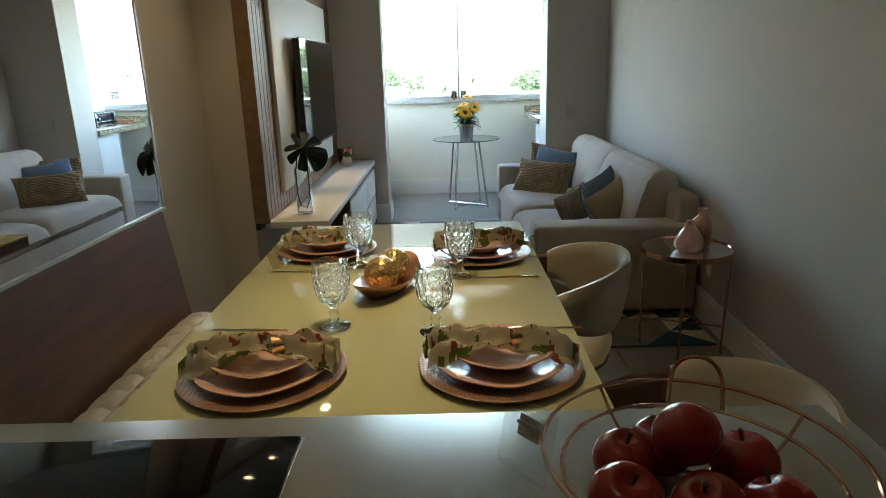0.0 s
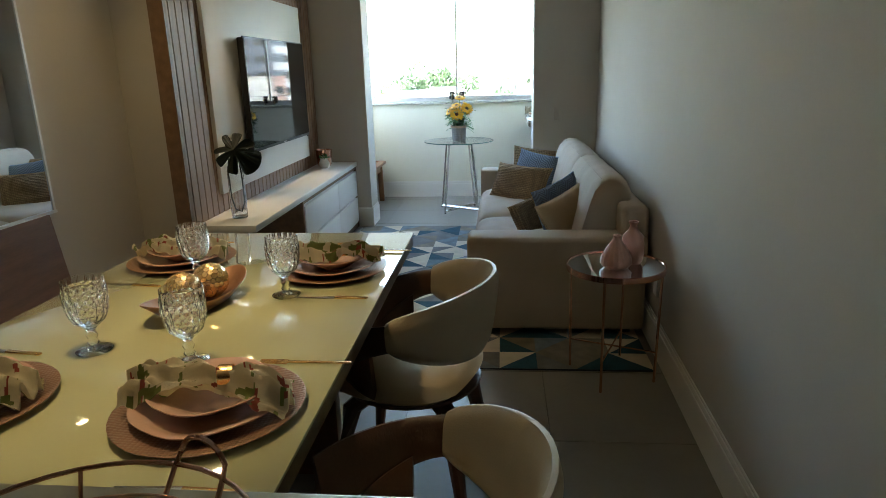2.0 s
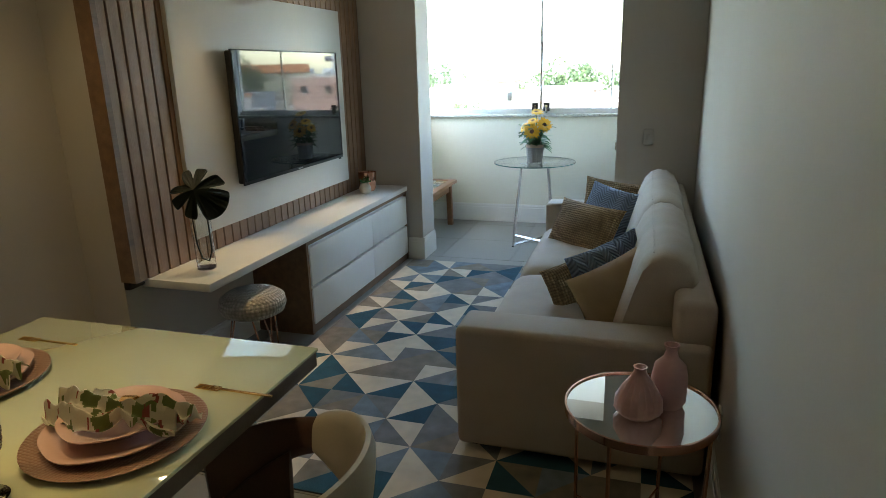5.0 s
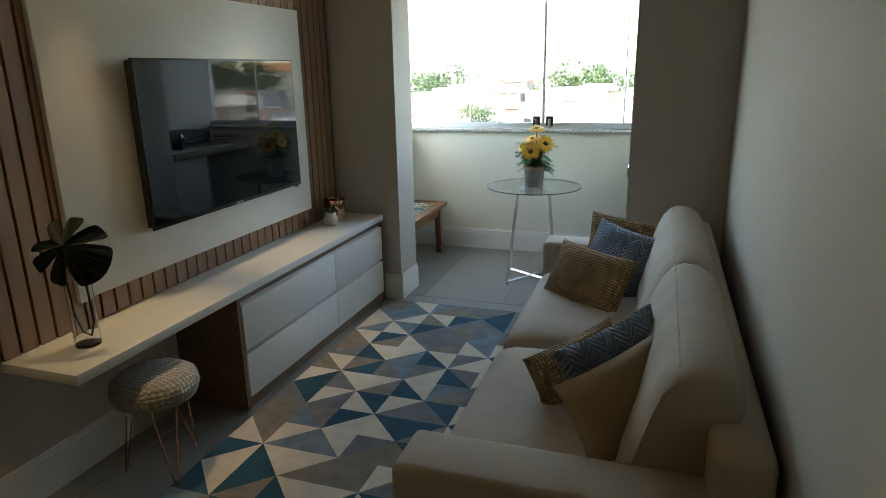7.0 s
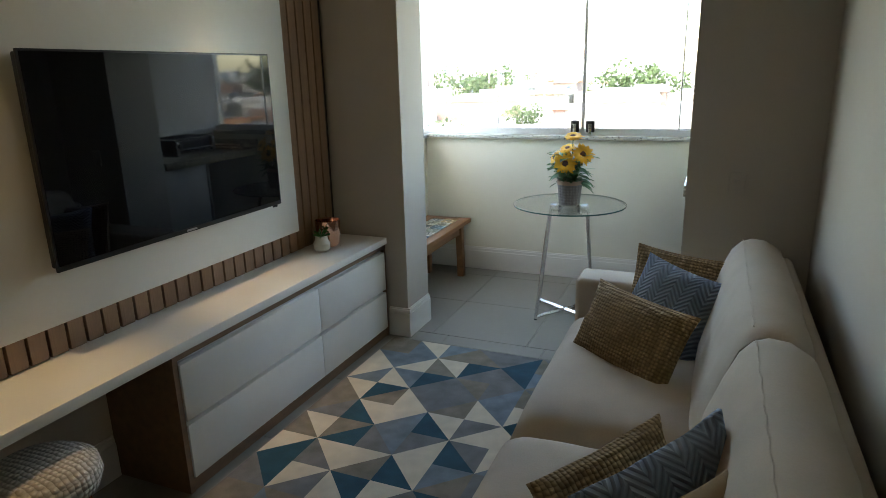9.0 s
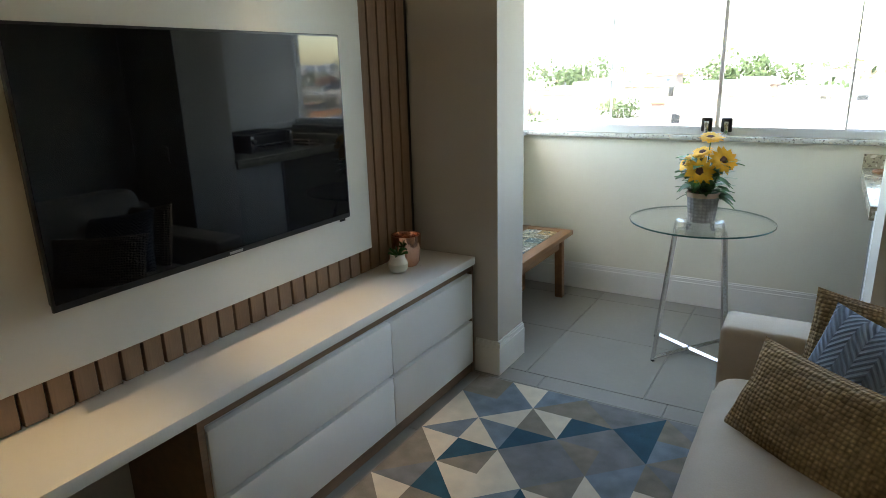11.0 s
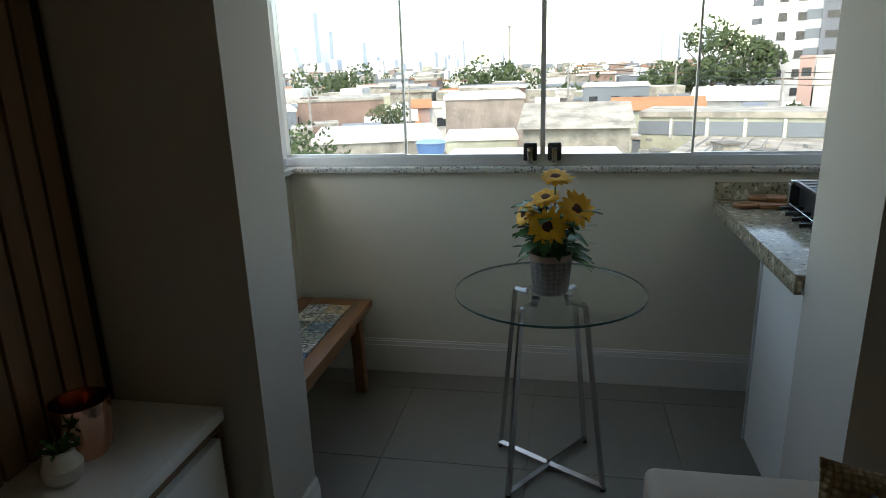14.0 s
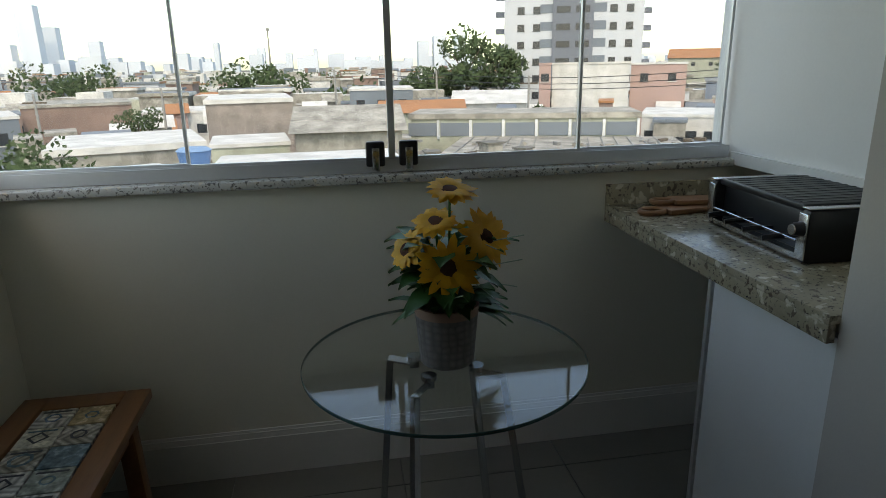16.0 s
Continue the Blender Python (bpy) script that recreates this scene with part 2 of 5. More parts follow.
LAMPGLOW = glow("lamp_glow", (1, 0.8, 0.5), 12)


# ---- mesh helpers ----
def box(bm, x0, x1, y0, y1, z0, z1, bevel=0.0, seg=2):
    r = bmesh.ops.create_cube(bm, size=1.0)["verts"]
    for v in r:
        v.co = Vector(((x0 + x1) / 2 + v.co.x * (x1 - x0), (y0 + y1) / 2 + v.co.y * (y1 - y0), (z0 + z1) / 2 + v.co.z * (z1 - z0)))
    if bevel:
        es = list({e for v in r for e in v.link_edges})
        bmesh.ops.bevel(bm, geom=es, offset=bevel, segments=seg, profile=0.5, affect="EDGES")
    return bm


def rod(bm, p, q, r0, r1=None, seg=12):
    p, q = Vector(p), Vector(q)
    r1 = r0 if r1 is None else r1
    m = Matrix.Translation((p + q) / 2) @ (q - p).to_track_quat("Z", "Y").to_matrix().to_4x4()
    bmesh.ops.create_cone(bm, cap_ends=True, segments=seg, radius1=r0, radius2=r1, depth=(q - p).length, matrix=m)
    return bm


def lathe(bm, profile, seg=32, cx=0, cy=0, wob=None):
    rings = []
    for r, z in profile:
        ring = []
        for i in range(seg):
            a = 2 * math.pi * i / seg
            k = wob(a, z) if wob else 1
            ring.append(bm.verts.new((cx + r * k * math.cos(a), cy + r * k * math.sin(a), z)))
        rings.append(ring)
    for a, b in zip(rings, rings[1:]):
        for i in range(seg):
            bm.faces.new((a[i], a[(i + 1) % seg], b[(i + 1) % seg], b[i]))
    loop = profile[0] == profile[-1]
    for ring, flip in ((rings[0], True), (rings[-1], False)):
        if not loop and (ring[0].co - ring[seg // 2].co).length > 1e-4:
            bm.faces.new(ring[::-1] if flip else ring)
    bmesh.ops.remove_doubles(bm, verts=[v for rg in rings for v in rg], dist=1e-6)
    return bm


def tube(bm, pts, r, seg=8, closed=False):
    pts = [Vector(p) for p in pts]
    n = len(pts)
    rings = []
    ref = Vector((0.13, 0.31, 0.94))
    for i, p in enumerate(pts):
        a = pts[(i - 1) % n] if closed or i else p
        b = pts[(i + 1) % n] if closed or i < n - 1 else p
        d = (b - a).normalized()
        u = d.cross(ref)
        u = u.normalized() if u.length > 1e-3 else d.orthogonal().normalized()
        w = d.cross(u)
        rings.append([bm.verts.new(p + r * (math.cos(2 * math.pi * k / seg) * u + math.sin(2 * math.pi * k / seg) * w)) for k in range(seg)])
    pairs = list(zip(rings, rings[1:])) + ([(rings[-1], rings[0])] if closed else [])
    for a, b in pairs:
        for k in range(seg):
            bm.faces.new((a[k], a[(k + 1) % seg], b[(k + 1) % seg], b[k]))
    if not closed:
        bm.faces.new(rings[0][::-1])
        bm.faces.new(rings[-1])
    return bm


def part(name, bm, material, parent=None, label="", smooth=30, m=None):
    """One mesh object out of bm, under parent. smooth: angle in degrees below which edges look round."""
    bmesh.ops.recalc_face_normals(bm, faces=bm.faces)
    me = bpy.data.meshes.new(name)
    if smooth:
        lim = radians(smooth)
        for f in bm.faces:
            f.smooth = True
        for e in bm.edges:
            if len(e.link_faces) == 2 and e.calc_face_angle(0) > lim:
                e.smooth = False
    bm.to_mesh(me)
    bm.free()
    for mm in (material if isinstance(material, (list, tuple)) else [material]):
        me.materials.append(mm)
    ob = new(name, me)
    ob.parent = parent
    if m is not None:
        ob.matrix_basis = m
    if label:
        ob["label"] = label
    return ob


def shared(name, ob, parent, m):
    o = new(name, ob.data)
    o.parent = parent
    o.matrix_basis = m
    return o


def thing(name, label, category, m=None, group="", kind=""):
    ob = new(name)
    ob.empty_display_size = 0.1
    if m is not None:
        ob.matrix_basis = m
    return tagged(ob, label, category, group, kind)


def B(*a, **k):
    return box(bmesh.new(), *a, **k)


def structure(name, bm, material, label, category, smooth=0):
    return tagged(part(name, bm, material, None, smooth=smooth), label, category, kind="structure")

# ---- the rooms ----
H = 2.6
XL, XT, XR = -0.74, -0.53, 2.085        # dining wall, television wall, long wall
YK, YJ, YP, YB, YW = -1.3, 4.68, 7.36, 7.74, 8.84   # kitchen end, jog, piers, balcony, parapet
YBL = 7.66
XPL, XPR = -0.015, 1.52               # edges of the balcony opening
XBL, XBR = -0.53, 2.5                  # balcony ends

structure("floor", B(-0.9, 2.66, YK - 0.16, 9.0, -0.16, -0.008), GROUT, "grey grouted floor bed under porcelain tiles", "floor")
structure("ceiling", B(-0.9, 2.66, YK - 0.16, 9.0, H, H + 0.16), CEIL, "plain white painted ceiling", "ceiling")
def askew(bm):
    """The long wall closes in on the room a little towards the kitchen."""
    for q in bm.verts:
        q.co.x -= 0.022 * (YP - q.co.y)
    return bm


structure("wall_long", askew(B(XR, XR + 0.15, YK, YP, 0, H)), WALL, "long plain greige painted wall beside the sofa", "wall")
structure("wall_dining", B(XL - 0.15, XL, YK, YJ, 0, H), WALL, "greige painted wall behind the dining bench", "wall")
structure("wall_television", B(XL - 0.15, XT, YJ, YP, 0, H), WALL, "greige painted wall behind the slatted television panel", "wall")
structure("wall_kitchen", B(XL - 0.15, XR + 0.15, YK - 0.15, YK, 0, H), KITCHEN, "plain unseen wall closing the kitchen, dark to cut bounced light", "wall")
structure("pier_left", B(XL - 0.15, XPL, YP, YBL, 0, H), WALL, "painted wall pier beside the balcony opening", "wall")
structure("pier_right", B(XPR, 2.66, YP, YB, 0, H), WALL, "painted wall pier beside the sofa and balcony opening", "wall")
structure("beam", B(XPL, XPR, YP, YBL, 2.42, H), WALL, "painted beam above the balcony opening", "wall")
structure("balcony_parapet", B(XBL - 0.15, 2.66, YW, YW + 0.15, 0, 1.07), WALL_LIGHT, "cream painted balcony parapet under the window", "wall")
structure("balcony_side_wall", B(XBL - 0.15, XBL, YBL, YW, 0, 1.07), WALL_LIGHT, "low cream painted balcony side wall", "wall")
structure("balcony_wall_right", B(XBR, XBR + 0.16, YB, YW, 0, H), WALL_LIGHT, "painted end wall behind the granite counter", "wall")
structure("balcony_lintel", B(XBL - 0.15, 1.99, YW, YW + 0.15, 2.42, H), WHITE, "white lintel above the balcony window", "wall")
structure("balcony_lintel_side", B(XBL - 0.15, XBL, YBL, YW, 2.42, H), WHITE, "white lintel above the side window", "wall")
structure("grill_hood", B(1.99, XBR, YB, YW + 0.15, 1.075, H, bevel=0.004), WHITE, "white painted boxed hood above the granite counter", "wall", 30)
structure("hood_edge", B(1.975, 1.99, YB, YW - 0.004, 1.075, 1.12), SKIRT, "white trim along the bottom of the hood", "trim")


def skirting(name, x0, x1, y0, y1, axis, side):
    """A tall skirting board with a stepped top. axis: the wall's normal; side: where the room lies."""
    bm = bmesh.new()
    for z0, z1, t in ((0, 0.150, 0.016), (0.150, 0.172, 0.011), (0.172, 0.182, 0.006)):
        if axis == "x":
            box(bm, min(x0, x0 + side * t), max(x0, x0 + side * t), y0, y1, z0, z1)
        else:
            box(bm, x0, x1, min(y0, y0 + side * t), max(y0, y0 + side * t), z0, z1)
    if name == "baseboard_long":
        askew(bm)
    structure(name, bm, SKIRT, "white stepped skirting board along the wall", "baseboard")


skirting("baseboard_long", XR, 0, YK, YP, "x", -1)
skirting("baseboard_dining", XL, 0, 3.96, YJ, "x", 1)
skirting("baseboard_jog", XL + 0.016, XT, YJ, 0, "y", -1)
skirting("baseboard_television", XT, 0, YJ, 5.66, "x", 1)
skirting("baseboard_pier", -0.14, XPL + 0.016, YP, 0, "y", -1)
skirting("baseboard_pier_side", XPL, 0, YP, YBL, "x", 1)
skirting("baseboard_pier_right", XPR - 0.016, 2.068, YP, 0, "y", -1)
skirting("baseboard_pier_right_side", XPR, 0, YP, YB, "x", -1)
skirting("baseboard_parapet", XBL + 0.016, XBR, YW, 0, "y", -1)
skirting("baseboard_balcony_side", XBL, 0, YBL, YW, "x", 1)

structure("window_sill", box(B(XBL - 0.19, 1.972, YW - 0.04, YW + 0.19, 1.07, 1.098, bevel=0.005), XBL - 0.19, XBL + 0.04, YBL, YW - 0.04, 1.07, 1.098, bevel=0.005),
          SILLSTONE, "speckled grey granite sill on the parapet", "window sill", 30)


def window(name, x0, x1, doors, z0=1.10, z1=2.42):
    """Frameless sliding panes in an aluminium track, built along x with its inside at -y."""
    w = thing(name, "frameless glass balcony window in an aluminium track", "window", kind="structure")
    bm = B(x0, x1, -0.035, 0.035, z0, z0 + 0.016)
    for yy in (-0.035, -0.003, 0.029):
        box(bm, x0, x1, yy, yy + 0.006, z0 + 0.016, z0 + 0.042)
    part("bottom_track", bm, ALU, w, smooth=0)
    part("top_track", B(x0, x1, -0.035, 0.035, z1 - 0.05, z1), ALU, w, smooth=0)
    n = len(doors) - 1
    for i in range(n):
        yy = -0.016 if 0 < i < n - 1 or n == 1 else 0.016
        p = part("pane", B(doors[i], doors[i + 1], yy - 0.004, yy + 0.004, z0 + 0.03, z1 - 0.03), PANE, w, smooth=0)
        p.visible_shadow = False
        part("stile", B(doors[i + 1] - 0.006, doors[i + 1] + 0.004, yy - 0.007, yy + 0.007, z0 + 0.03, z1 - 0.03), ALU, w, smooth=0)
        part("pane_rail", B(doors[i], doors[i + 1], yy - 0.008, yy + 0.008, z0 + 0.022, z0 + 0.05), ALU, w, smooth=0)
    return w


win = window("window_1", -0.57, 1.975, [-0.55, 0.064, 0.728, 1.395, 1.97])
win.matrix_basis = pose(0, YW + 0.045, 0)
part("stile", B(0.718, 0.740, -0.03, -0.008, 1.13, 2.39), ALU, win, smooth=0)
part("corner_post", B(-0.60, -0.55, -0.03, 0.03, 1.10, 2.42, bevel=0.004), ALU, win)
for lx in (0.672, 0.784):
    bm = B(lx - 0.032, lx + 0.032, -0.046, -0.024, 1.12, 1.205, bevel=0.008)
    lock = part("latch", bm, BLACK, win, "black and chrome sliding window latch")
    part("latch_key", rod(B(lx - 0.013, lx + 0.013, -0.056, -0.046, 1.105, 1.185, bevel=0.004), (lx, -0.065, 1.165), (lx, -0.05, 1.165), 0.012), STEEL, lock)
side = window("window_2", -0.57, 0.57, [-0.55, 0.0, 0.55])
side.matrix_basis = pose(XBL - 0.045, (YBL + YW) / 2, 0, 0, 0, 90)

# recessed lamps
for sx, sy, sw, sp in SPOTS:
    dl = thing("downlight", "small round recessed ceiling lamp, lit warm", "ceiling lamp", pose(sx, sy, H), group="recessed ceiling lamps")
    part("ring", lathe(bmesh.new(), [(0.036, -0.001), (0.05, -0.001), (0.05, -0.006), (0.038, -0.010), (0.036, -0.001)], 24), WHITE, dl)
    part("lens", lathe(bmesh.new(), [(0.0, -0.002), (0.035, -0.002), (0.035, -0.0035), (0, -0.0035)], 24), LAMPGLOW, dl)

# ---- kitchen counter ----
ctr = thing("kitchen_counter", "beige quartz kitchen counter with a white base", "counter", pose(0, 0, 0))
part("worktop", B(XL, 1.13, 1.56, 2.10, 0.88, 0.92, bevel=0.004), QUARTZ, ctr, "beige quartz worktop")
part("base", B(XL, 1.09, 1.60, 2.07, 0.10, 0.88), LACQUER, ctr, smooth=0)
part("plinth", B(XL, 1.06, 1.64, 2.05, 0, 0.10), BLACK, ctr, smooth=0)
ck = thing("cooktop", "black glass cooktop set on the kitchen counter", "cooktop", pose(0.02, 1.808, 0.92))
part("cooktop_rim", B(-0.302, 0.302, -0.227, 0.227, 0.0, 0.0025), STEEL, ck, "thin steel rim", smooth=0)
part("glass_plate", B(-0.30, 0.30, -0.225, 0.225, 0.0027, 0.0065, bevel=0.0015), COOKGLASS, ck)

# price card in clear acrylic
card = thing("price_card", "clear acrylic tent holder with a printed card", "card holder", pose(0.635, 1.935, 0.92, -14, 0, -52))
part("holder", box(box(bmesh.new(), -0.045, 0.045, -0.002, 0.001, 0, 0.10), -0.045, 0.045, 0.001, 0.05, 0.0, 0.003), ACRYL, card, smooth=0)
part("paper", B(-0.02, 0.02, 0.0015, 0.0025, 0.05, 0.08), LACQUER, card, smooth=0)
part("print_line", box(B(-0.02, 0.02, -0.0028, -0.0022, 0.066, 0.072), -0.012, 0.012, -0.0028, -0.0022, 0.052, 0.056), GREYMARK, card, smooth=0)

# fruit basket
fb = thing("fruit_basket", "copper wire fruit basket with an arched handle", "basket", pose(0.835, 1.85, 0.92, 0, 0, -20))
ring = lambda r, z, n=40: [(r * math.cos(2 * math.pi * i / n), r * math.sin(2 * math.pi * i / n), z) for i in range(n)]
for r, z in ((0.182, 0.085), (0.158, 0.058), (0.115, 0.022), (0.08, 0.004)):
    part("wire_ring", tube(bmesh.new(), ring(r, z), 0.0028, 6, True), COPPER, fb)
for i in range(4):
    a = 2 * math.pi * (i + 0.5) / 4
    c, s = math.cos(a), math.sin(a)
    part("rib", tube(bmesh.new(), [(r * c, r * s, z) for r, z in ((0.08, 0.004), (0.115, 0.022), (0.158, 0.058), (0.182, 0.085))], 0.0024, 6), COPPER, fb)
for sgn in (1, -1):
    part("handle", tube(bmesh.new(), [(0.036 * math.cos(k), sgn * (0.160 + 0.026 * min(1, 3 * math.sin(k))), 0.058 + 0.065 * math.sin(k) ** 0.6) for k in [math.pi * j / 14 for j in range(15)]], 0.0032, 6), COPPER, fb)


def apple(x, y, z, r, tilt, spin):
    th = thing("apple", "ripe red apple in the copper basket", "apple", pose(x, y, z, tilt, 0, spin), group="apples in the basket")
    prof = []
    for k in range(15):
        a = math.pi * k / 14
        rr = r * math.sin(a) * (1 + 0.06 * math.cos(a))
        zz = -r * 0.92 * math.cos(a) - 0.32 * r * math.exp(-(math.sin(a) / 0.35) ** 2) * (1 if math.cos(a) < 0 else -0.5)
        prof.append((max(rr, 0.0), zz))
    part("flesh", lathe(bmesh.new(), prof, 28, wob=lambda a, z: 1 + 0.02 * math.cos(5 * a) * (1 if z < 0 else 0.4)), APPLE, th, smooth=60)
    part("stem", rod(bmesh.new(), (0, 0, r * 0.55), (0.004, 0.002, r * 1.0), 0.0022, 0.003, 6), STEM, th)


for ax, ay, az, ar, at, asp in ((-0.085, -0.035, 0.050, 0.044, 20, 10), (-0.01, 0.075, 0.047, 0.042, -15, 80), (0.080, 0.035, 0.048, 0.042, 12, 200),
                                (0.005, -0.045, 0.045, 0.042, 25, 300), (0.0, 0.020, 0.098, 0.041, 62, 175), (0.075, -0.060, 0.052, 0.042, -30, 30), (-0.065, 0.045, 0.049, 0.040, 10, 5)):
    apple(0.827 + ax, 1.85 + ay, 0.92 + az, ar, at, asp)

# ---- dining corner ----
tb = thing("dining_table", "long dining table with a cream painted glass top", "table", pose(0, 0, 0))
TX0, TX1, TY0, TY1 = -0.14, 0.870, 2.105, 3.95
part("glass_top", B(TX0, TX1, TY0, TY1, 0.780, 0.790, bevel=0.002), TABLEGLASS, tb, "glossy cream back-painted glass")
part("wood_top", B(TX0 + 0.004, TX1 - 0.004, TY0, TY1 - 0.004, 0.735, 0.7795, bevel=0.003), TABLEEDGE, tb, "dark wooden edge under the glass")
part("leg_panel", B(0.10, 0.64, 3.42, 3.48, 0.0, 0.735, bevel=0.003), WOOD_DARK, tb)
part("leg_panel", B(0.10, 0.64, 2.42, 2.48, 0.0, 0.735, bevel=0.003), WOOD_DARK, tb)
part("stretcher", B(0.34, 0.40, 2.48, 3.42, 0.45, 0.60), WOOD_DARK, tb, smooth=0)

bn = thing("dining_bench", "built-in dining bench with dark wood back and tufted cushion", "bench", pose(0, 0, 0))
part("base", B(-0.735, -0.22, 2.10, 3.94, 0, 0.36), WOOD_DARK, bn, smooth=0)
bm = bmesh.new()
for px_, pz in ((-0.70, 0.34), (-0.64, 0.34), (-0.715, 0.875), (-0.738, 0.875)):
    for yy in (2.10, 3.955):
        bm.verts.new((px_, yy, pz))
bm.verts.ensure_lookup_table()
v = bm.verts
for f in ((0, 2, 4, 6), (1, 7, 5, 3), (0, 1, 3, 2), (2, 3, 5, 4), (4, 5, 7, 6), (6, 7, 1, 0)):
    bm.faces.new([v[i] for i in f])
part("back_panel", bm, WOOD_DARK, bn, "leaning dark walnut back panel", smooth=0)


def soft_grid(nx, ny, sx, sy, height, tuft=0.0, tx=1, ty=1, edge=5.0):
    """A closed cushion lying flat, centred, its underside at z = 0."""
    bm = bmesh.new()
    top, bot = {}, {}
    for i in range(nx + 1):
        for j in range(ny + 1):
            u, w = 2 * i / nx - 1, 2 * j / ny - 1
            k = (max(0, 1 - abs(u) ** edge) * max(0, 1 - abs(w) ** edge)) ** 0.5
            dip = 1 - tuft * (abs(math.cos(math.pi * tx * (u + 1) / 2)) ** 14 + abs(math.cos(math.pi * ty * (w + 1) / 2)) ** 14)
            zt = height * (0.35 + 0.65 * k * max(dip, 0.2))
            top[i, j] = bm.verts.new((u * sx / 2, w * sy / 2, zt))
            bot[i, j] = bm.verts.new((u * sx / 2 * 0.995, w * sy / 2 * 0.995, height * 0.35 * (1 - k)))
    for i in range(nx):
        for j in range(ny):
            bm.faces.new((top[i, j], top[i + 1, j], top[i + 1, j + 1], top[i, j + 1]))
            bm.faces.new((bot[i, j], bot[i, j + 1], bot[i + 1, j + 1], bot[i + 1, j]))
    rim = [(i, 0) for i in range(nx)] + [(nx, j) for j in range(ny)] + [(i, ny) for i in range(nx, 0, -1)] + [(0, j) for j in range(ny, 0, -1)]
    for a, b in zip(rim, rim[1:] + rim[:1]):
        bm.faces.new((top[a], bot[a], bot[b], top[b]))
    return bm


sc_ = part("bench_cushion", soft_grid(40, 120, 0.46, 1.84, 0.09, 0.35, 4, 16), SEATCUSH, None, smooth=60, m=pose(-0.42, 3.02, 0.36))
tagged(sc_, "off-white tufted linen cushion on the dining bench", "cushion")

mr = thing("wall_mirror", "large frameless wall mirror above the dining bench", "mirror", pose(0, 0, 0))
part("mirror_glass", B(-0.7385, -0.732, 2.0, 4.005, 0.885, 2.5, bevel=0.001), MIRROR, mr, smooth=0)
part("edge_trim", B(-0.739, -0.728, 4.005, 4.017, 0.885, 2.5), ALU, mr, smooth=0)
part("bottom_trim", B(-0.739, -0.722, 2.0, 4.017, 0.873, 0.885), ALU, mr, smooth=0)


def place_setting(x, y, spin):
    m = pose(x, y, 0.790, 0, 0, spin)
    g = "place settings on the table"
    c = part("charger_plate", lathe(bmesh.new(), [(0, 0.003), (0.10, 0.003), (0.11, 0), (0.14, 0.004), (0.183, 0.014), (0.185, 0.017), (0.182, 0.018), (0.14, 0.009), (0.11, 0.006), (0, 0.006)], 48), CHARGER, None, smooth=40, m=m)
    tagged(c, "woven bronze charger plate under a dinner plate", "plate", g)
    wob = lambda a, z: 1 + 0.022 * math.cos(4 * a) + 0.012 * math.sin(7 * a)
    p = part("dinner_plate", lathe(bmesh.new(), [(0, 0.003), (0.09, 0.003), (0.13, 0.016), (0.148, 0.024), (0.149, 0.027), (0.145, 0.028), (0.125, 0.02), (0.088, 0.008), (0, 0.008)], 56, wob=wob), PLATE_PINK, None, smooth=40, m=m @ pose(0, 0, 0.0062))
    tagged(p, "pink organic-edged dinner plate on a charger", "plate", g)
    b = part("soup_plate", lathe(bmesh.new(), [(0, 0.002), (0.055, 0.002), (0.085, 0.022), (0.118, 0.040), (0.119, 0.043), (0.115, 0.043), (0.08, 0.026), (0.05, 0.009), (0, 0.009)], 56, wob=wob), PLATE_PINK, None, smooth=40, m=m @ pose(0.004, 0.004, 0.0145))
    tagged(b, "pink ceramic soup plate holding a folded napkin", "plate", g)
    # napkin gathered in a ring
    nk = thing("napkin", "floral cloth napkin gathered in a gold ring", "napkin", m @ pose(0, 0, 0.052), g)
    bm = bmesh.new()
    rng = random.Random(int(1000 * x + 77 * y))
    nu, nv = 96, 36
    rows = []
    ph = [rng.uniform(0, 6) for _ in range(4)]
    for i in range(nu + 1):
        u = -1 + 2 * i / nu
        pinch = 0.26 + 0.74 * min(1, abs(u - 0.22) / 0.5) ** 0.8
        wid = 0.066 * pinch * (1 + 0.25 * noise.noise(Vector((u * 4, ph[1], y)))) * (1 - 0.25 * max(0, abs(u) - 0.75) / 0.25)
        row = []
        for j in range(nv + 1):
            w = -1 + 2 * j / nv
            fold = 0.016 * math.sin(8 * w + ph[0] + 2.6 * u) + 0.009 * math.sin(15 * w + ph[1] + 5 * u) + 0.020 * noise.noise(Vector((u * 5 + ph[3], w * 3, x)))
            z = 0.006 + fold * (0.6 + 0.5 * abs(u)) + 0.026 * (1 - w * w) * (1.1 - 0.5 * abs(u)) + 0.004 * math.sin(9 * u + ph[2]) - 0.055 * max(0, abs(u) - 0.6)
            row.append(bm.verts.new((0.165 * u + 0.008 * math.sin(3 * w + ph[3]), wid * w + 0.014 * math.sin(2.4 * u + ph[2]), z)))
        rows.append(row)
    for i in range(nu):
        for j in range(nv):
            f = bm.faces.new((rows[i][j], rows[i + 1][j], rows[i + 1][j + 1], rows[i][j + 1]))
            val = noise.noise(Vector((i * 0.11 + x * 40, j * 0.17 + y * 17, 0.3))) + 0.35 * noise.noise(Vector((i * 0.3, j * 0.45, x * 9)))
            val2 = noise.noise(Vector((i * 0.16 + 9.1, j * 0.24 + x * 30, 4.7))) + 0.3 * noise.noise(Vector((i * 0.4, j * 0.5, y * 9)))
            f.material_index = 1 if val > 0.31 else 2 if val2 > 0.40 else 0
    bmesh.ops.solidify(bm, geom=bm.faces[:], thickness=0.002)
    part("cloth", bm, [CLOTH, PRINT_G, PRINT_R], nk, smooth=70)
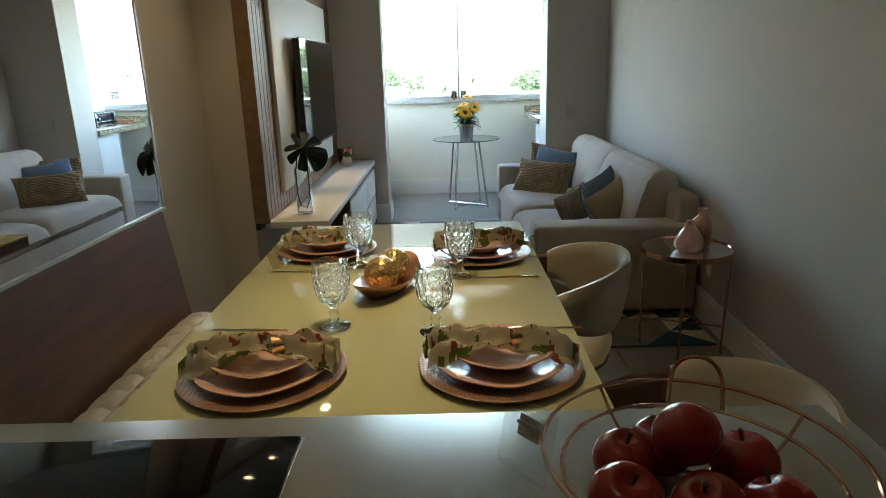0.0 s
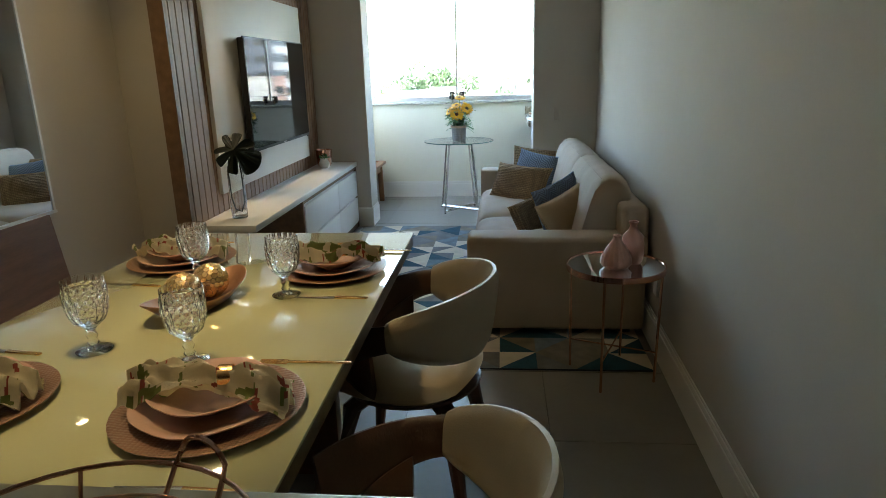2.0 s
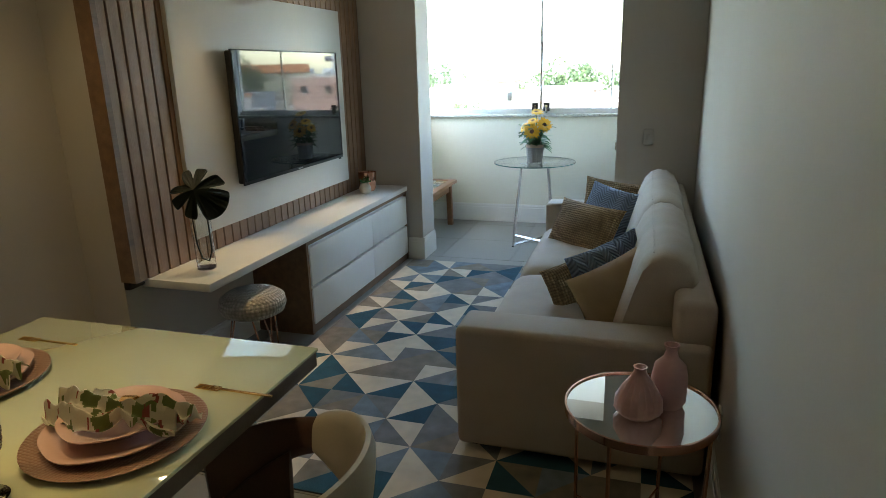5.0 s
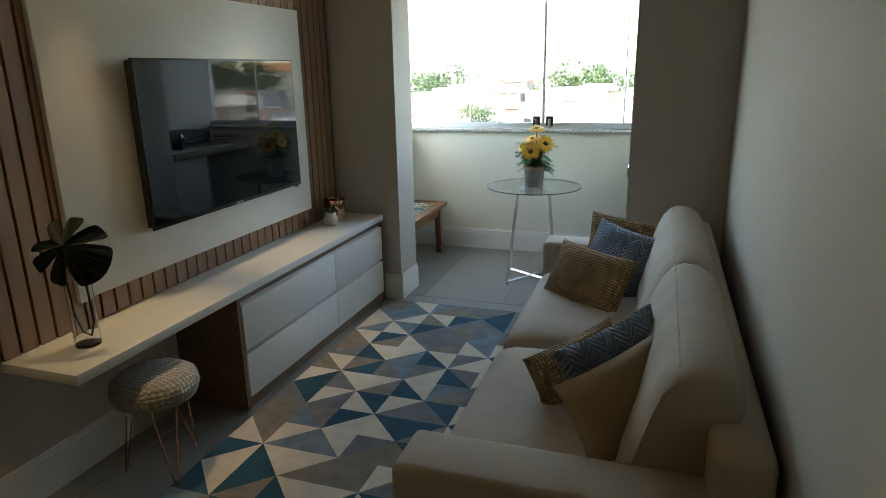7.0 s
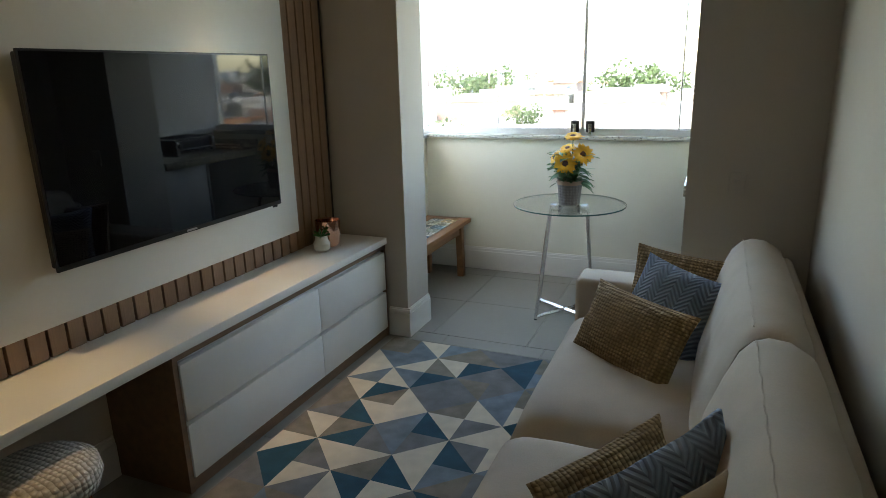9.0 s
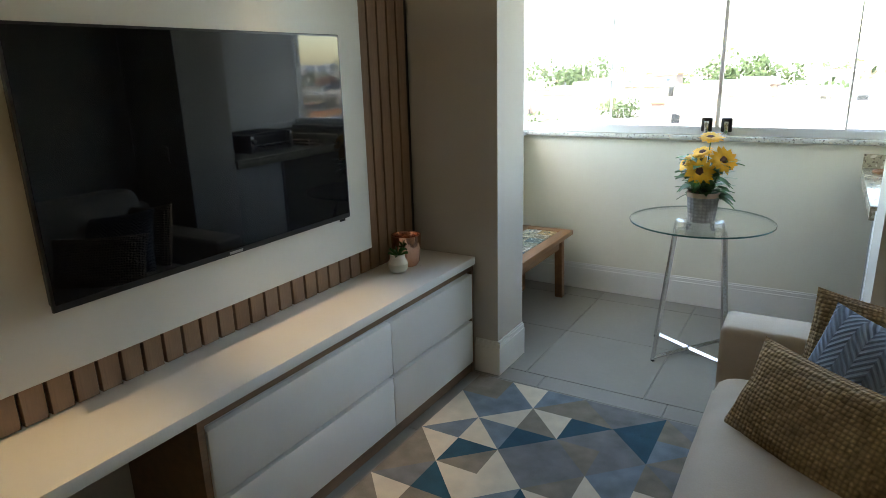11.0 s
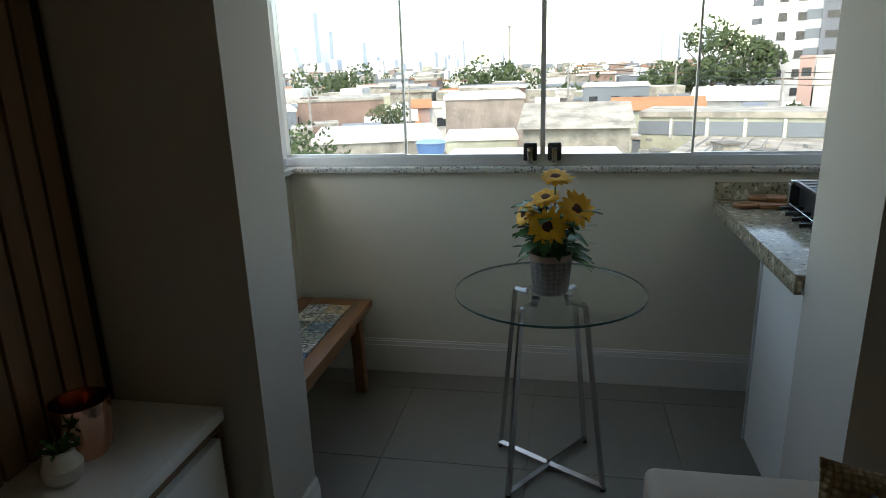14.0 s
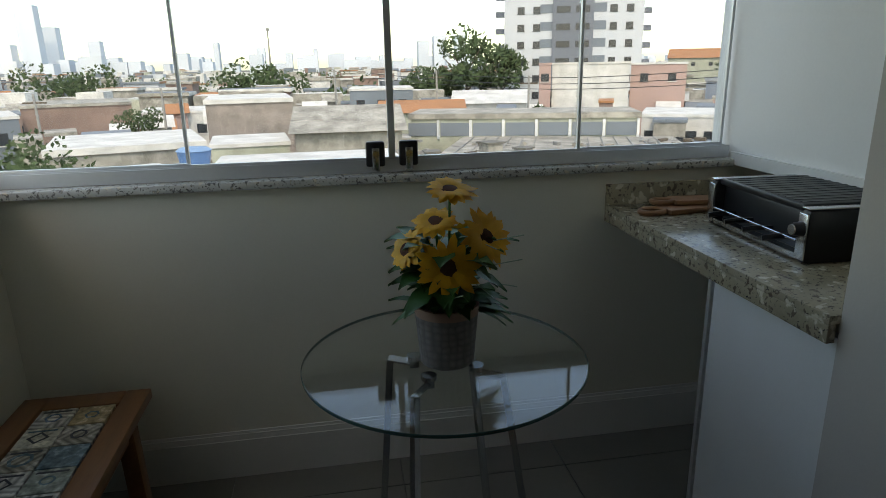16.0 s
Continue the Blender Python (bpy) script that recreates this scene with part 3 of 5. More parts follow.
    part("napkin_ring", lathe(bmesh.new(), [(0.021, -0.014), (0.023, -0.014), (0.023, 0.014), (0.021, 0.014), (0.021, -0.014)], 24), GOLD, nk, "shiny gold napkin ring", m=pose(0.036, 0.006, 0.020, 0, 90, 8))


def goblet(x, y, spin=0):
    g = part("goblet", bmesh.new(), CRYSTAL, None)
    bm = bmesh.new()
    prof = [(0.0, 0.002), (0.034, 0.0), (0.036, 0.003), (0.018, 0.008), (0.008, 0.014), (0.012, 0.022), (0.0075, 0.03), (0.012, 0.04), (0.0075, 0.052), (0.014, 0.062),
            (0.030, 0.078), (0.038, 0.10), (0.041, 0.125), (0.041, 0.150), (0.0405, 0.178), (0.0385, 0.179), (0.0388, 0.150), (0.0385, 0.125), (0.035, 0.10), (0.027, 0.082), (0.012, 0.072), (0, 0.070)]
    fine = []
    for (r0, z0), (r1, z1) in zip(prof, prof[1:]):
        k = max(1, int(abs(z1 - z0) / 0.0026)) if z0 > 0.06 and r0 > 0.012 and z1 >= z0 else 1
        for i in range(k):
            fine.append((r0 + (r1 - r0) * i / k, z0 + (z1 - z0) * i / k))
    fine.append(prof[-1])

    def studs(a, z):
        if 0.066 < z < 0.166:
            return 1 + 0.06 * (abs(math.sin(8 * a + z * 150)) * abs(math.sin(8 * a - z * 150)))
        return 1
    lathe(bm, [(r * 1.17, z * 1.03) for r, z in fine], 80, wob=studs)
    bmesh.ops.recalc_face_normals(bm, faces=bm.faces)
    for f in bm.faces:
        f.smooth = f.calc_center_median().z < 0.064
    bm.to_mesh(g.data)
    bm.free()
    g.matrix_basis = pose(x, y, 0.790, 0, 0, spin)
    return tagged(g, "clear diamond-cut glass goblet on the table", "goblet", "goblets on the table")


def knife(x, y, spin):
    k = thing("table_knife", "gold-toned steel table knife beside a plate", "knife", pose(x, y, 0.790, 0, 0, spin), "cutlery on the table")
    part("handle", B(-0.10, 0.0, -0.006, 0.006, 0.0, 0.006, bevel=0.0025), GOLD, k)
    bm = B(0.0, 0.115, -0.009, 0.008, 0.001, 0.003, bevel=0.0008)
    for vv in bm.verts:
        if vv.co.x > 0.1:
            vv.co.y = vv.co.y * 0.4 + 0.004
    part("blade", bm, STEEL, k)


def fork(x, y, spin):
    k = thing("table_fork", "gold-toned steel table fork beside a plate", "fork", pose(x, y, 0.790, 0, 0, spin), "cutlery on the table")
    part("handle", B(-0.10, 0.05, -0.004, 0.004, 0.001, 0.005, bevel=0.0015), GOLD, k)
    part("neck", B(0.048, 0.075, -0.011, 0.011, 0.001, 0.004, bevel=0.0012), GOLD, k)
    for i in range(4):
        part("tine", B(0.073, 0.115, -0.0105 + i * 0.006, -0.0075 + i * 0.006, 0.001, 0.0035), GOLD, k, smooth=0)


place_setting(0.125, 2.50, 8)
place_setting(0.658, 2.512, 5)
place_setting(0.09, 3.53, -4)
place_setting(0.665, 3.43, 4)
goblet(0.238, 2.782)
goblet(0.510, 2.728, 11)
goblet(0.238, 3.335, 20)
goblet(0.586, 3.186, 5)
knife(0.72, 2.265, 178)
fork(0.79, 2.73, 180)
knife(0.74, 3.16, 178)
fork(0.80, 3.665, 180)
knife(0.05, 3.27, 172)
fork(0.07, 3.79, 180)
knife(0.02, 2.765, 172)
fork(0.10, 2.245, 8)

tray = part("oval_tray", bmesh.new(), COPPER, None)
bm = bmesh.new()
lathe(bm, [(0, 0.004), (0.55, 0.004), (0.62, 0.0), (0.8, 0.012), (1.0, 0.034), (1.0, 0.037), (0.97, 0.037), (0.78, 0.016), (0.6, 0.008), (0, 0.008)], 48)
for vv in bm.verts:
    vv.co.x *= 0.085
    vv.co.y *= 0.195
    vv.co.z += 0.03 * (vv.co.y / 0.195) ** 2 * (1 if vv.co.z > 0.003 else 0)
bmesh.ops.recalc_face_normals(bm, faces=bm.faces)
for f in bm.faces:
    f.smooth = True
bm.to_mesh(tray.data)
bm.free()
tray.data.materials[0] = mat("bronze_tray", (0.34, 0.17, 0.10), 0.3, 0.7, vary=0.2)
tray.matrix_basis = pose(0.357, 3.095, 0.790, 0, 0, -16)
tagged(tray, "long oval bronze tray holding two mosaic balls", "tray")
for bx, by, br in ((0.343, 3.043, 0.054), (0.374, 3.148, 0.052)):
    out = bmesh.new()
    dual = bmesh.new()
    bmesh.ops.create_icosphere(dual, subdivisions=3, radius=1)
    for vv in dual.verts:
        c = vv.co.normalized()
        ax_u = c.orthogonal().normalized()
        ax_v = c.cross(ax_u)
        pts = sorted((f.calc_center_median().normalized() for f in vv.link_faces), key=lambda q: math.atan2((q - c).dot(ax_v), (q - c).dot(ax_u)))
        low = [out.verts.new((c + (q - c) * 0.93).normalized() * br * 0.972) for q in pts]
        hi = [out.verts.new((c + (q - c) * 0.86) * (br / 1.0)) for q in pts]
        out.faces.new(hi)
        for i in range(len(pts)):
            out.faces.new((low[i], low[(i + 1) % len(pts)], hi[(i + 1) % len(pts)], hi[i]))
    dual.free()
    bl = thing("mosaic_ball", "gold mosaic decorative ball in the oval tray", "ball", pose(bx, by, 0.798 + br, 20, 30, 10), "mosaic balls")
    core = bmesh.new()
    bmesh.ops.create_uvsphere(core, u_segments=24, v_segments=16, radius=br * 0.97)
    part("core", core, TABLEEDGE, bl, smooth=90)
    tl = part("mosaic", out, BALL, bl, smooth=0)
    tl["kind"] = "stuff"


def arc_shell(r, a0, a1, zlo, zhi, t, n=36, lean=0.10, bulge=0.0):
    """A curved band standing round the z axis; zlo and zhi are functions of the angle's share 0..1."""
    bm = bmesh.new()
    cols = []
    m = 7
    for i in range(n + 1):
        s = i / n
        a = radians(a0 + (a1 - a0) * s)
        lo, hi = zlo(s), zhi(s)
        col = []
        for side in (1, 0):
            rng = range(m + 1) if side else range(m, -1, -1)
            for j in rng:
                w = j / m
                z = lo + (hi - lo) * w
                rr = r + lean * (z - 0.45) + (t / 2 if side else -t / 2) * (1 - abs(2 * w - 1) ** 5 * 0.75) + bulge * (1 - (2 * w - 1) ** 2)
                col.append(bm.verts.new((rr * math.cos(a), rr * math.sin(a) * 1.04, z)))
        cols.append(col)
    k = len(cols[0])
    for a, b in zip(cols, cols[1:]):
        for j in range(k):
            bm.faces.new((a[j], a[(j + 1) % k], b[(j + 1) % k], b[j]))
    bm.faces.new(cols[0][::-1])
    bm.faces.new(cols[-1])
    return bm


def dining_chair(m):
    c = thing("dining_chair", "curved-back cream leather dining chair with dark bentwood frame", "chair", m, "dining chairs")
    # the chair faces -x
    hump = lambda s: math.sin(math.pi * s) ** 0.7
    part("backrest", arc_shell(0.245, -88, 88, lambda s: 0.60 - 0.085 * hump(s), lambda s: 0.70 + 0.085 * hump(s), 0.046, lean=0.14), LEATHER, c, "curved cream leather backrest", 60)
    for sg in (1, -1):
        bm = arc_shell(0.246, sg * 86, sg * 152, lambda s: 0.60 - 0.18 * s ** 1.4, lambda s: 0.695 - 0.055 * s, 0.022, n=16, lean=0.14)
        part("armrest", bm, WOOD_CHAIR, c, "dark bentwood arm shell", 60)
        bm = arc_shell(0.236, sg * 104, sg * 156, lambda s: 0.385, lambda s: 0.60 - 0.14 * s, 0.020, n=12, lean=0.10)
        part("arm_support", bm, WOOD_CHAIR, c, "", 60)
    bm = soft_grid(24, 24, 0.50, 0.50, 0.10, edge=4)
    for vv in bm.verts:
        d = math.hypot(vv.co.x, vv.co.y)
        k = max(abs(vv.co.x), abs(vv.co.y)) / max(d, 1e-4)
        vv.co.x, vv.co.y = vv.co.x * (0.3 + 0.7 * k), vv.co.y * (0.3 + 0.7 * k)
        if vv.co.x > 0.08:
            vv.co.z += 1.6 * (vv.co.x - 0.08) ** 2
    part("seat", bm, LEATHER, c, "padded cream leather seat", 60, pose(0.0, 0, 0.375))
    part("seat_shell", lathe(bmesh.new(), [(0.0, 0.355), (0.19, 0.355), (0.243, 0.385), (0.243, 0.395), (0, 0.395)], 32), WOOD_CHAIR, c)
    for sx in (1, -1):
        for sy in (1, -1):
            bm = bmesh.new()
            tube(bm, [(0.12 * sx, 0.12 * sy, 0.37), (0.165 * sx, 0.165 * sy, 0.335), (0.195 * sx, 0.20 * sy, 0.18), (0.225 * sx, 0.24 * sy, 0.0)], 0.029, 10)
            for vv in bm.verts:
                f = (0.37 - vv.co.z) / 0.37
                ax = Vector((sx * (0.14 + 0.085 * f), sy * (0.14 + 0.10 * f)))
                k = 0.62 + 0.6 * vv.co.z / 0.37
                vv.co.x, vv.co.y = ax.x + (vv.co.x - ax.x) * k, ax.y + (vv.co.y - ax.y) * k
                vv.co.z = max(vv.co.z, 0)
            part("leg", bm, WOOD_CHAIR, c)
    return c


ch = dining_chair(pose(0.915, 3.47, 0, 0, 0, -8))
copy_thing(ch, pose(1.03, 2.40, 0, 0, 0, -14))

# ---- television wall ----
sp = thing("slatted_panel", "vertical brown wood slat panel covering the television wall", "wall panel", pose(0, 0, 0))
part("backing", B(XT, XT + 0.03, YJ, YP - 0.002, 0.60, H), SLAT_DARK, sp, smooth=0)
part("end_board", B(XT, XT + 0.082, YJ - 0.012, YJ + 0.018, 0.64, H), WOOD_CARC, sp, smooth=0)
pitch = 0.0745
first = None
for i in range(35):
    y0 = YJ + 0.03 + i * pitch
    if first is None:
        first = part("slat", B(XT + 0.03, XT + 0.052, 0, pitch - 0.011, 0.625, H, bevel=0.0015, seg=1), SLAT, sp, m=pose(0, y0, 0))
    else:
        shared("slat", first, sp, pose(0, y0, 0))
part("white_board", B(XT + 0.053, XT + 0.078, 5.11, 6.925, 0.742, 1.965, bevel=0.002), PANEL, sp, "white lacquered board mounted on the slats")

tv = thing("television", "large black flat television on a wall bracket", "television", pose(-0.372, 6.070, 1.312, 0, 0, 0))
part("back_shell", B(-0.045, -0.004, -0.60, 0.60, -0.355, 0.355, bevel=0.008), BLACK, tv)
part("bezel", B(-0.006, 0.004, -0.612, 0.612, -0.362, 0.362, bevel=0.002), BLACK, tv)
part("screen", B(0.004, 0.006, -0.604, 0.604, -0.342, 0.354), SCREEN, tv, "glossy dark screen, switched off", smooth=0)
part("logo_bar", B(0.004, 0.0055, -0.028, 0.028, -0.357, -0.349), GREYMARK, tv, "small pale maker's mark", smooth=0)
part("standby_light", B(0.003, 0.007, 0.545, 0.575, -0.37, -0.360), BLACK, tv, smooth=0)
part("wall_bracket", B(-0.079, -0.045, -0.2, 0.2, -0.15, 0.15), BLACK, tv, smooth=0)

cs = thing("media_console", "white-topped media console with desk end and four drawers", "console", pose(0, 0, 0))
part("top", B(XT + 0.001, -0.135, 4.775, YP - 0.012, 0.585, 0.625, bevel=0.003), LACQUER, cs, "white lacquered top")
part("side_panel", B(XT + 0.002, -0.145, 5.665, 5.69, 0.0, 0.560), WOOD_CARC, cs, smooth=0)
part("side_panel", B(XT + 0.002, -0.145, 7.318, 7.34, 0.0, 0.560), WOOD_CARC, cs, smooth=0)
part("carcass_top", B(XT + 0.002, -0.143, 5.665, 7.34, 0.560, 0.5848), WOOD_CARC, cs, smooth=0)
part("plinth", B(XT + 0.002, -0.150, 5.69, 7.318, 0.0, 0.055), WOOD_CARC, cs, smooth=0)
part("carcass_back", B(XT + 0.002, -0.20, 5.69, 7.318, 0.055, 0.560), SLAT_DARK, cs, smooth=0)
for y0, y1 in ((5.692, 6.613), (6.617, 7.316)):
    for z0, z1 in ((0.060, 0.288), (0.306, 0.540)):
        part("drawer", B(-0.195, -0.138, y0, y1, z0, z1, bevel=0.002), LACQUER, cs, "white handleless drawer front")
part("finger_pull", B(-0.20, -0.165, 5.692, 7.316, 0.288, 0.306), ALU, cs, smooth=0)
part("finger_pull", B(-0.20, -0.165, 5.692, 7.316, 0.540, 0.558), ALU, cs, smooth=0)

# vase with a leaf
vz = thing("glass_vase", "clear glass cylinder vase on the console", "vase", pose(-0.315, 4.995, 0.625))
part("cylinder", lathe(bmesh.new(), [(0, 0), (0.045, 0), (0.046, 0.004), (0.046, 0.28), (0.043, 0.28), (0.043, 0.012), (0, 0.012)], 32), CLEAR, vz)
lf = thing("monstera_leaf", "dark green monstera leaf bent in the glass vase", "leaf", pose(-0.315, 4.995, 0.625))
part("stalk", tube(bmesh.new(), [(0.03, 0.0, 0.36), (0.036, 0.005, 0.22), (0.034, 0.01, 0.09), (0.01, 0.012, 0.035), (-0.022, 0.005, 0.05), (-0.036, -0.004, 0.12), (-0.032, -0.02, 0.26), (0.0, -0.06, 0.40)], 0.004, 8), LEAF_DARK, lf)
bm = bmesh.new()
cen = bm.verts.new((0, 0, 0))
rim = []
for i in range(144):
    a = 2 * math.pi * i / 144
    rr = 0.135 * (1 + 0.22 * math.cos(a)) * (1 - 0.55 * math.exp(-((a - math.pi) / 0.35) ** 2))
    for notch, deep in ((0.75, 0.55), (1.45, 0.62), (2.15, 0.5), (4.05, 0.6), (4.75, 0.66), (5.45, 0.5)):
        rr *= 1 - deep * math.exp(-((a - notch) / 0.085) ** 2)
    rim.append(bm.verts.new((rr * math.cos(a), rr * math.sin(a) * 0.9, -1.6 * rr * rr + 0.006 * math.sin(5 * a))))
for i in range(144):
    bm.faces.new((cen, rim[i], rim[(i + 1) % 144]))
bmesh.ops.solidify(bm, geom=bm.faces[:], thickness=0.0015)
part("blade", bm, LEAF_DARK, lf, m=pose(0.03, -0.06, 0.405, 62, 0, 30) @ pose(0, 0, 0, 0, 0, -35), smooth=60)

# pots at the end of the console
pt = thing("succulent_pot", "small cream ceramic pot with a green succulent", "potted plant", pose(-0.342, 6.972, 0.625))
part("pot", lathe(bmesh.new(), [(0, 0), (0.032, 0), (0.045, 0.015), (0.047, 0.045), (0.036, 0.066), (0.033, 0.082), (0.036, 0.088), (0.030, 0.088), (0.030, 0.07), (0, 0.07)], 32), mat("cream_ceramic", (0.62, 0.58, 0.5), 0.3, vary=0.08, bump=0), pt)
for i in range(12):
    a, tilt = i * 2.4, 20 + 4.2 * i
    bm = bmesh.new()
    tube(bm, [(0, 0, 0), (0.006, 0, 0.018), (0.014, 0, 0.036), (0.026, 0, 0.05)], 0.006, 6)
    for vv in bm.verts:
        k = 1.2 - vv.co.z / 0.05
        vv.co.y *= max(k, 0.1)
    part("leaf", bm, LEAF, pt, m=pose(0, 0, 0.070, 0, tilt - 20, math.degrees(a)))
cp = part("copper_cup", lathe(bmesh.new(), [(0, 0), (0.05, 0), (0.062, 0.02), (0.072, 0.13), (0.073, 0.15), (0.069, 0.15), (0.066, 0.13), (0.056, 0.02), (0, 0.012)], 72, wob=lambda a, z: 1 + (0.02 * abs(math.sin(12 * a)) if z < 0.125 else 0)), COPPER, None, m=pose(-0.372, 7.09, 0.625))
tagged(cp, "shiny fluted copper cup on the console", "cup")

# stool
st = thing("stool", "round knitted stool on hairpin legs under the desk", "stool", pose(-0.185, 5.15, 0))
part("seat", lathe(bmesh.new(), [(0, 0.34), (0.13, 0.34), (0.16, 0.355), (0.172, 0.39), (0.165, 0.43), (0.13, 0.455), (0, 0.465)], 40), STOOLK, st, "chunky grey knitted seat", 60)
for i in range(3):
    a = radians(-35 + 120 * i)
    c, s = math.cos(a), math.sin(a)
    P = lambda r, w, z: (r * c - w * s, r * s + w * c, z)
    part("hairpin_leg", tube(bmesh.new(), [P(0.10, -0.05, 0.345), P(0.165, -0.008, 0.02), P(0.167, 0, 0.005), P(0.165, 0.008, 0.02), P(0.10, 0.05, 0.345)], 0.0045, 8), COPPER, st)

# ---- living room ----
RUGCOL = [mat("rug_teal", (0.013, 0.07, 0.105), 0.95, scale=12, vary=0.35, bump=0.08, fine=300), mat("rug_cream", (0.62, 0.54, 0.42), 0.95, scale=12, vary=0.15, bump=0.08, fine=300),
          mat("rug_grey", (0.17, 0.17, 0.17), 0.95, scale=12, vary=0.35, bump=0.08, fine=300), mat("rug_taupe", (0.21, 0.18, 0.14), 0.95, scale=12, vary=0.35, bump=0.08, fine=300),
          mat("rug_bluegrey", (0.16, 0.20, 0.23), 0.95, scale=12, vary=0.35, bump=0.08, fine=300)]
rg = thing("rug", "low-pile rug with teal, cream and grey triangles", "rug", pose(-0.085, 4.30, 0.0))
RX, RY, NX, NY = 2.05, 2.995, 11, 16
rng = random.Random(11)
bm = bmesh.new()
gx = [RX * i / NX for i in range(NX + 1)]
gy = [RY * j / NY for j in range(NY + 1)]
vv = [[bm.verts.new((x, y, 0.010)) for y in gy] for x in gx]
lights, darks = [1, 1, 1, 3, 2], [0, 0, 2, 4, 3]
for i in range(NX):
    for j in range(NY):
        a, b, c, d = vv[i][j], vv[i + 1][j], vv[i + 1][j + 1], vv[i][j + 1]
        tri = ((a, b, c), (a, c, d)) if (i + j) % 2 else ((a, b, d), (b, c, d))
        k = [rng.choice(lights), rng.choice(darks)]
        if rng.random() < 0.5:
            k.reverse()
        for t3, mi in zip(tri, k):
            bm.faces.new(t3).material_index = mi
part("rug_face", bm, RUGCOL, rg, smooth=0)
part("backing", B(0, RX, 0, RY, 0.0005, 0.0092, bevel=0.003), mat("rug_edge", (0.05, 0.06, 0.07), 0.95), rg)

sf = thing("sofa", "large greige suede two-seat sofa against the wall", "sofa", pose(0, 0, 0.0))
SX0, SX1, SY0, SY1 = 1.045, 2.005, 4.70, 7.325
part("base", B(SX0 + 0.02, SX1, SY0 + 0.2, SY1 - 0.2, 0.045, 0.24, bevel=0.015), SOFA, sf)
for y0, y1 in ((SY0, SY0 + 0.215), (SY1 - 0.215, SY1)):
    part("arm", B(SX0, SX1 - 0.01, y0, y1, 0.045, 0.565, bevel=0.028, seg=4), SOFA, sf, "broad padded arm", 50)
part("back_frame", B(1.86, SX1, SY0 + 0.05, SY1 - 0.05, 0.2, 0.72, bevel=0.035, seg=4), SOFA, sf, smooth=50)
ymid = 5.965
for y0, y1 in ((SY0 + 0.217, ymid - 0.002), (ymid + 0.002, SY1 - 0.217)):
    bm = soft_grid(30, 36, 0.86, y1 - y0, 0.205, edge=9)
    for q in bm.verts:
        q.co.z += 0.004 * noise.noise(q.co * 7) + 0.003 * noise.noise(q.co * 18 + Vector((y0, 0, 0)))
    part("seat_cushion", bm, SOFA, sf, "plump suede seat cushion", 60, pose(SX0 + 0.425, (y0 + y1) / 2, 0.225))
PROF = [(1.625, 0.42), (1.635, 0.50), (1.665, 0.62), (1.70, 0.74), (1.735, 0.835), (1.775, 0.882), (1.82, 0.9), (1.875, 0.893), (1.925, 0.86), (1.95, 0.80), (1.958, 0.68), (1.955, 0.55), (1.94, 0.43)]
for y0, y1, seed in ((SY0 + 0.215, ymid - 0.004, 3), (ymid + 0.004, SY1 - 0.215, 8)):
    bm = bmesh.new()
    n = 40
    rings = []
    for i in range(n + 1):
        w = 2 * i / n - 1
        k = 1 - 0.16 * abs(w) ** 10
        y = y0 + (y1 - y0) * i / n
        ring_ = []
        for px_, pz in PROF:
            pz = 0.42 + (pz - 0.42) * 0.9
            q = Vector((1.79 + (px_ - 1.79) * k, y, 0.62 + (pz - 0.62) * (1 - 0.10 * abs(w) ** 12)))
            q.x += 0.006 * noise.noise(Vector((px_ * 4, y * 5, pz * 5 + seed))) + 0.003 * noise.noise(Vector((px_ * 15, y * 18, pz * 8)))
            q.z += 0.004 * noise.noise(Vector((y * 9, px_ * 6, seed)))
            ring_.append(bm.verts.new(q))
        rings.append(ring_)
    for a, b in zip(rings, rings[1:]):
        for j in range(len(PROF)):
            jj = (j + 1) % len(PROF)
            bm.faces.new((a[j], a[jj], b[jj], b[j]))
    bm.faces.new(rings[0])
    bm.faces.new(rings[-1])
    bc = part("back_cushion", bm, SOFA, sf, "tall rounded back cushion", 70)
    part("seam", tube(bmesh.new(), [(1.778 + (0.003 if i % 2 else 0), y0 + 0.05 + (y1 - y0 - 0.1) * i / 20, 0.838) for i in range(21)], 0.0022, 5), SOFA, bc)
for fx in (SX0 + 0.08, SX1 - 0.1):
    for fy in (SY0 + 0.1, SY1 - 0.1):
        part("foot", B(fx - 0.03, fx + 0.03, fy - 0.03, fy + 0.03, 0.0105, 0.046), BLACK, sf, smooth=0)


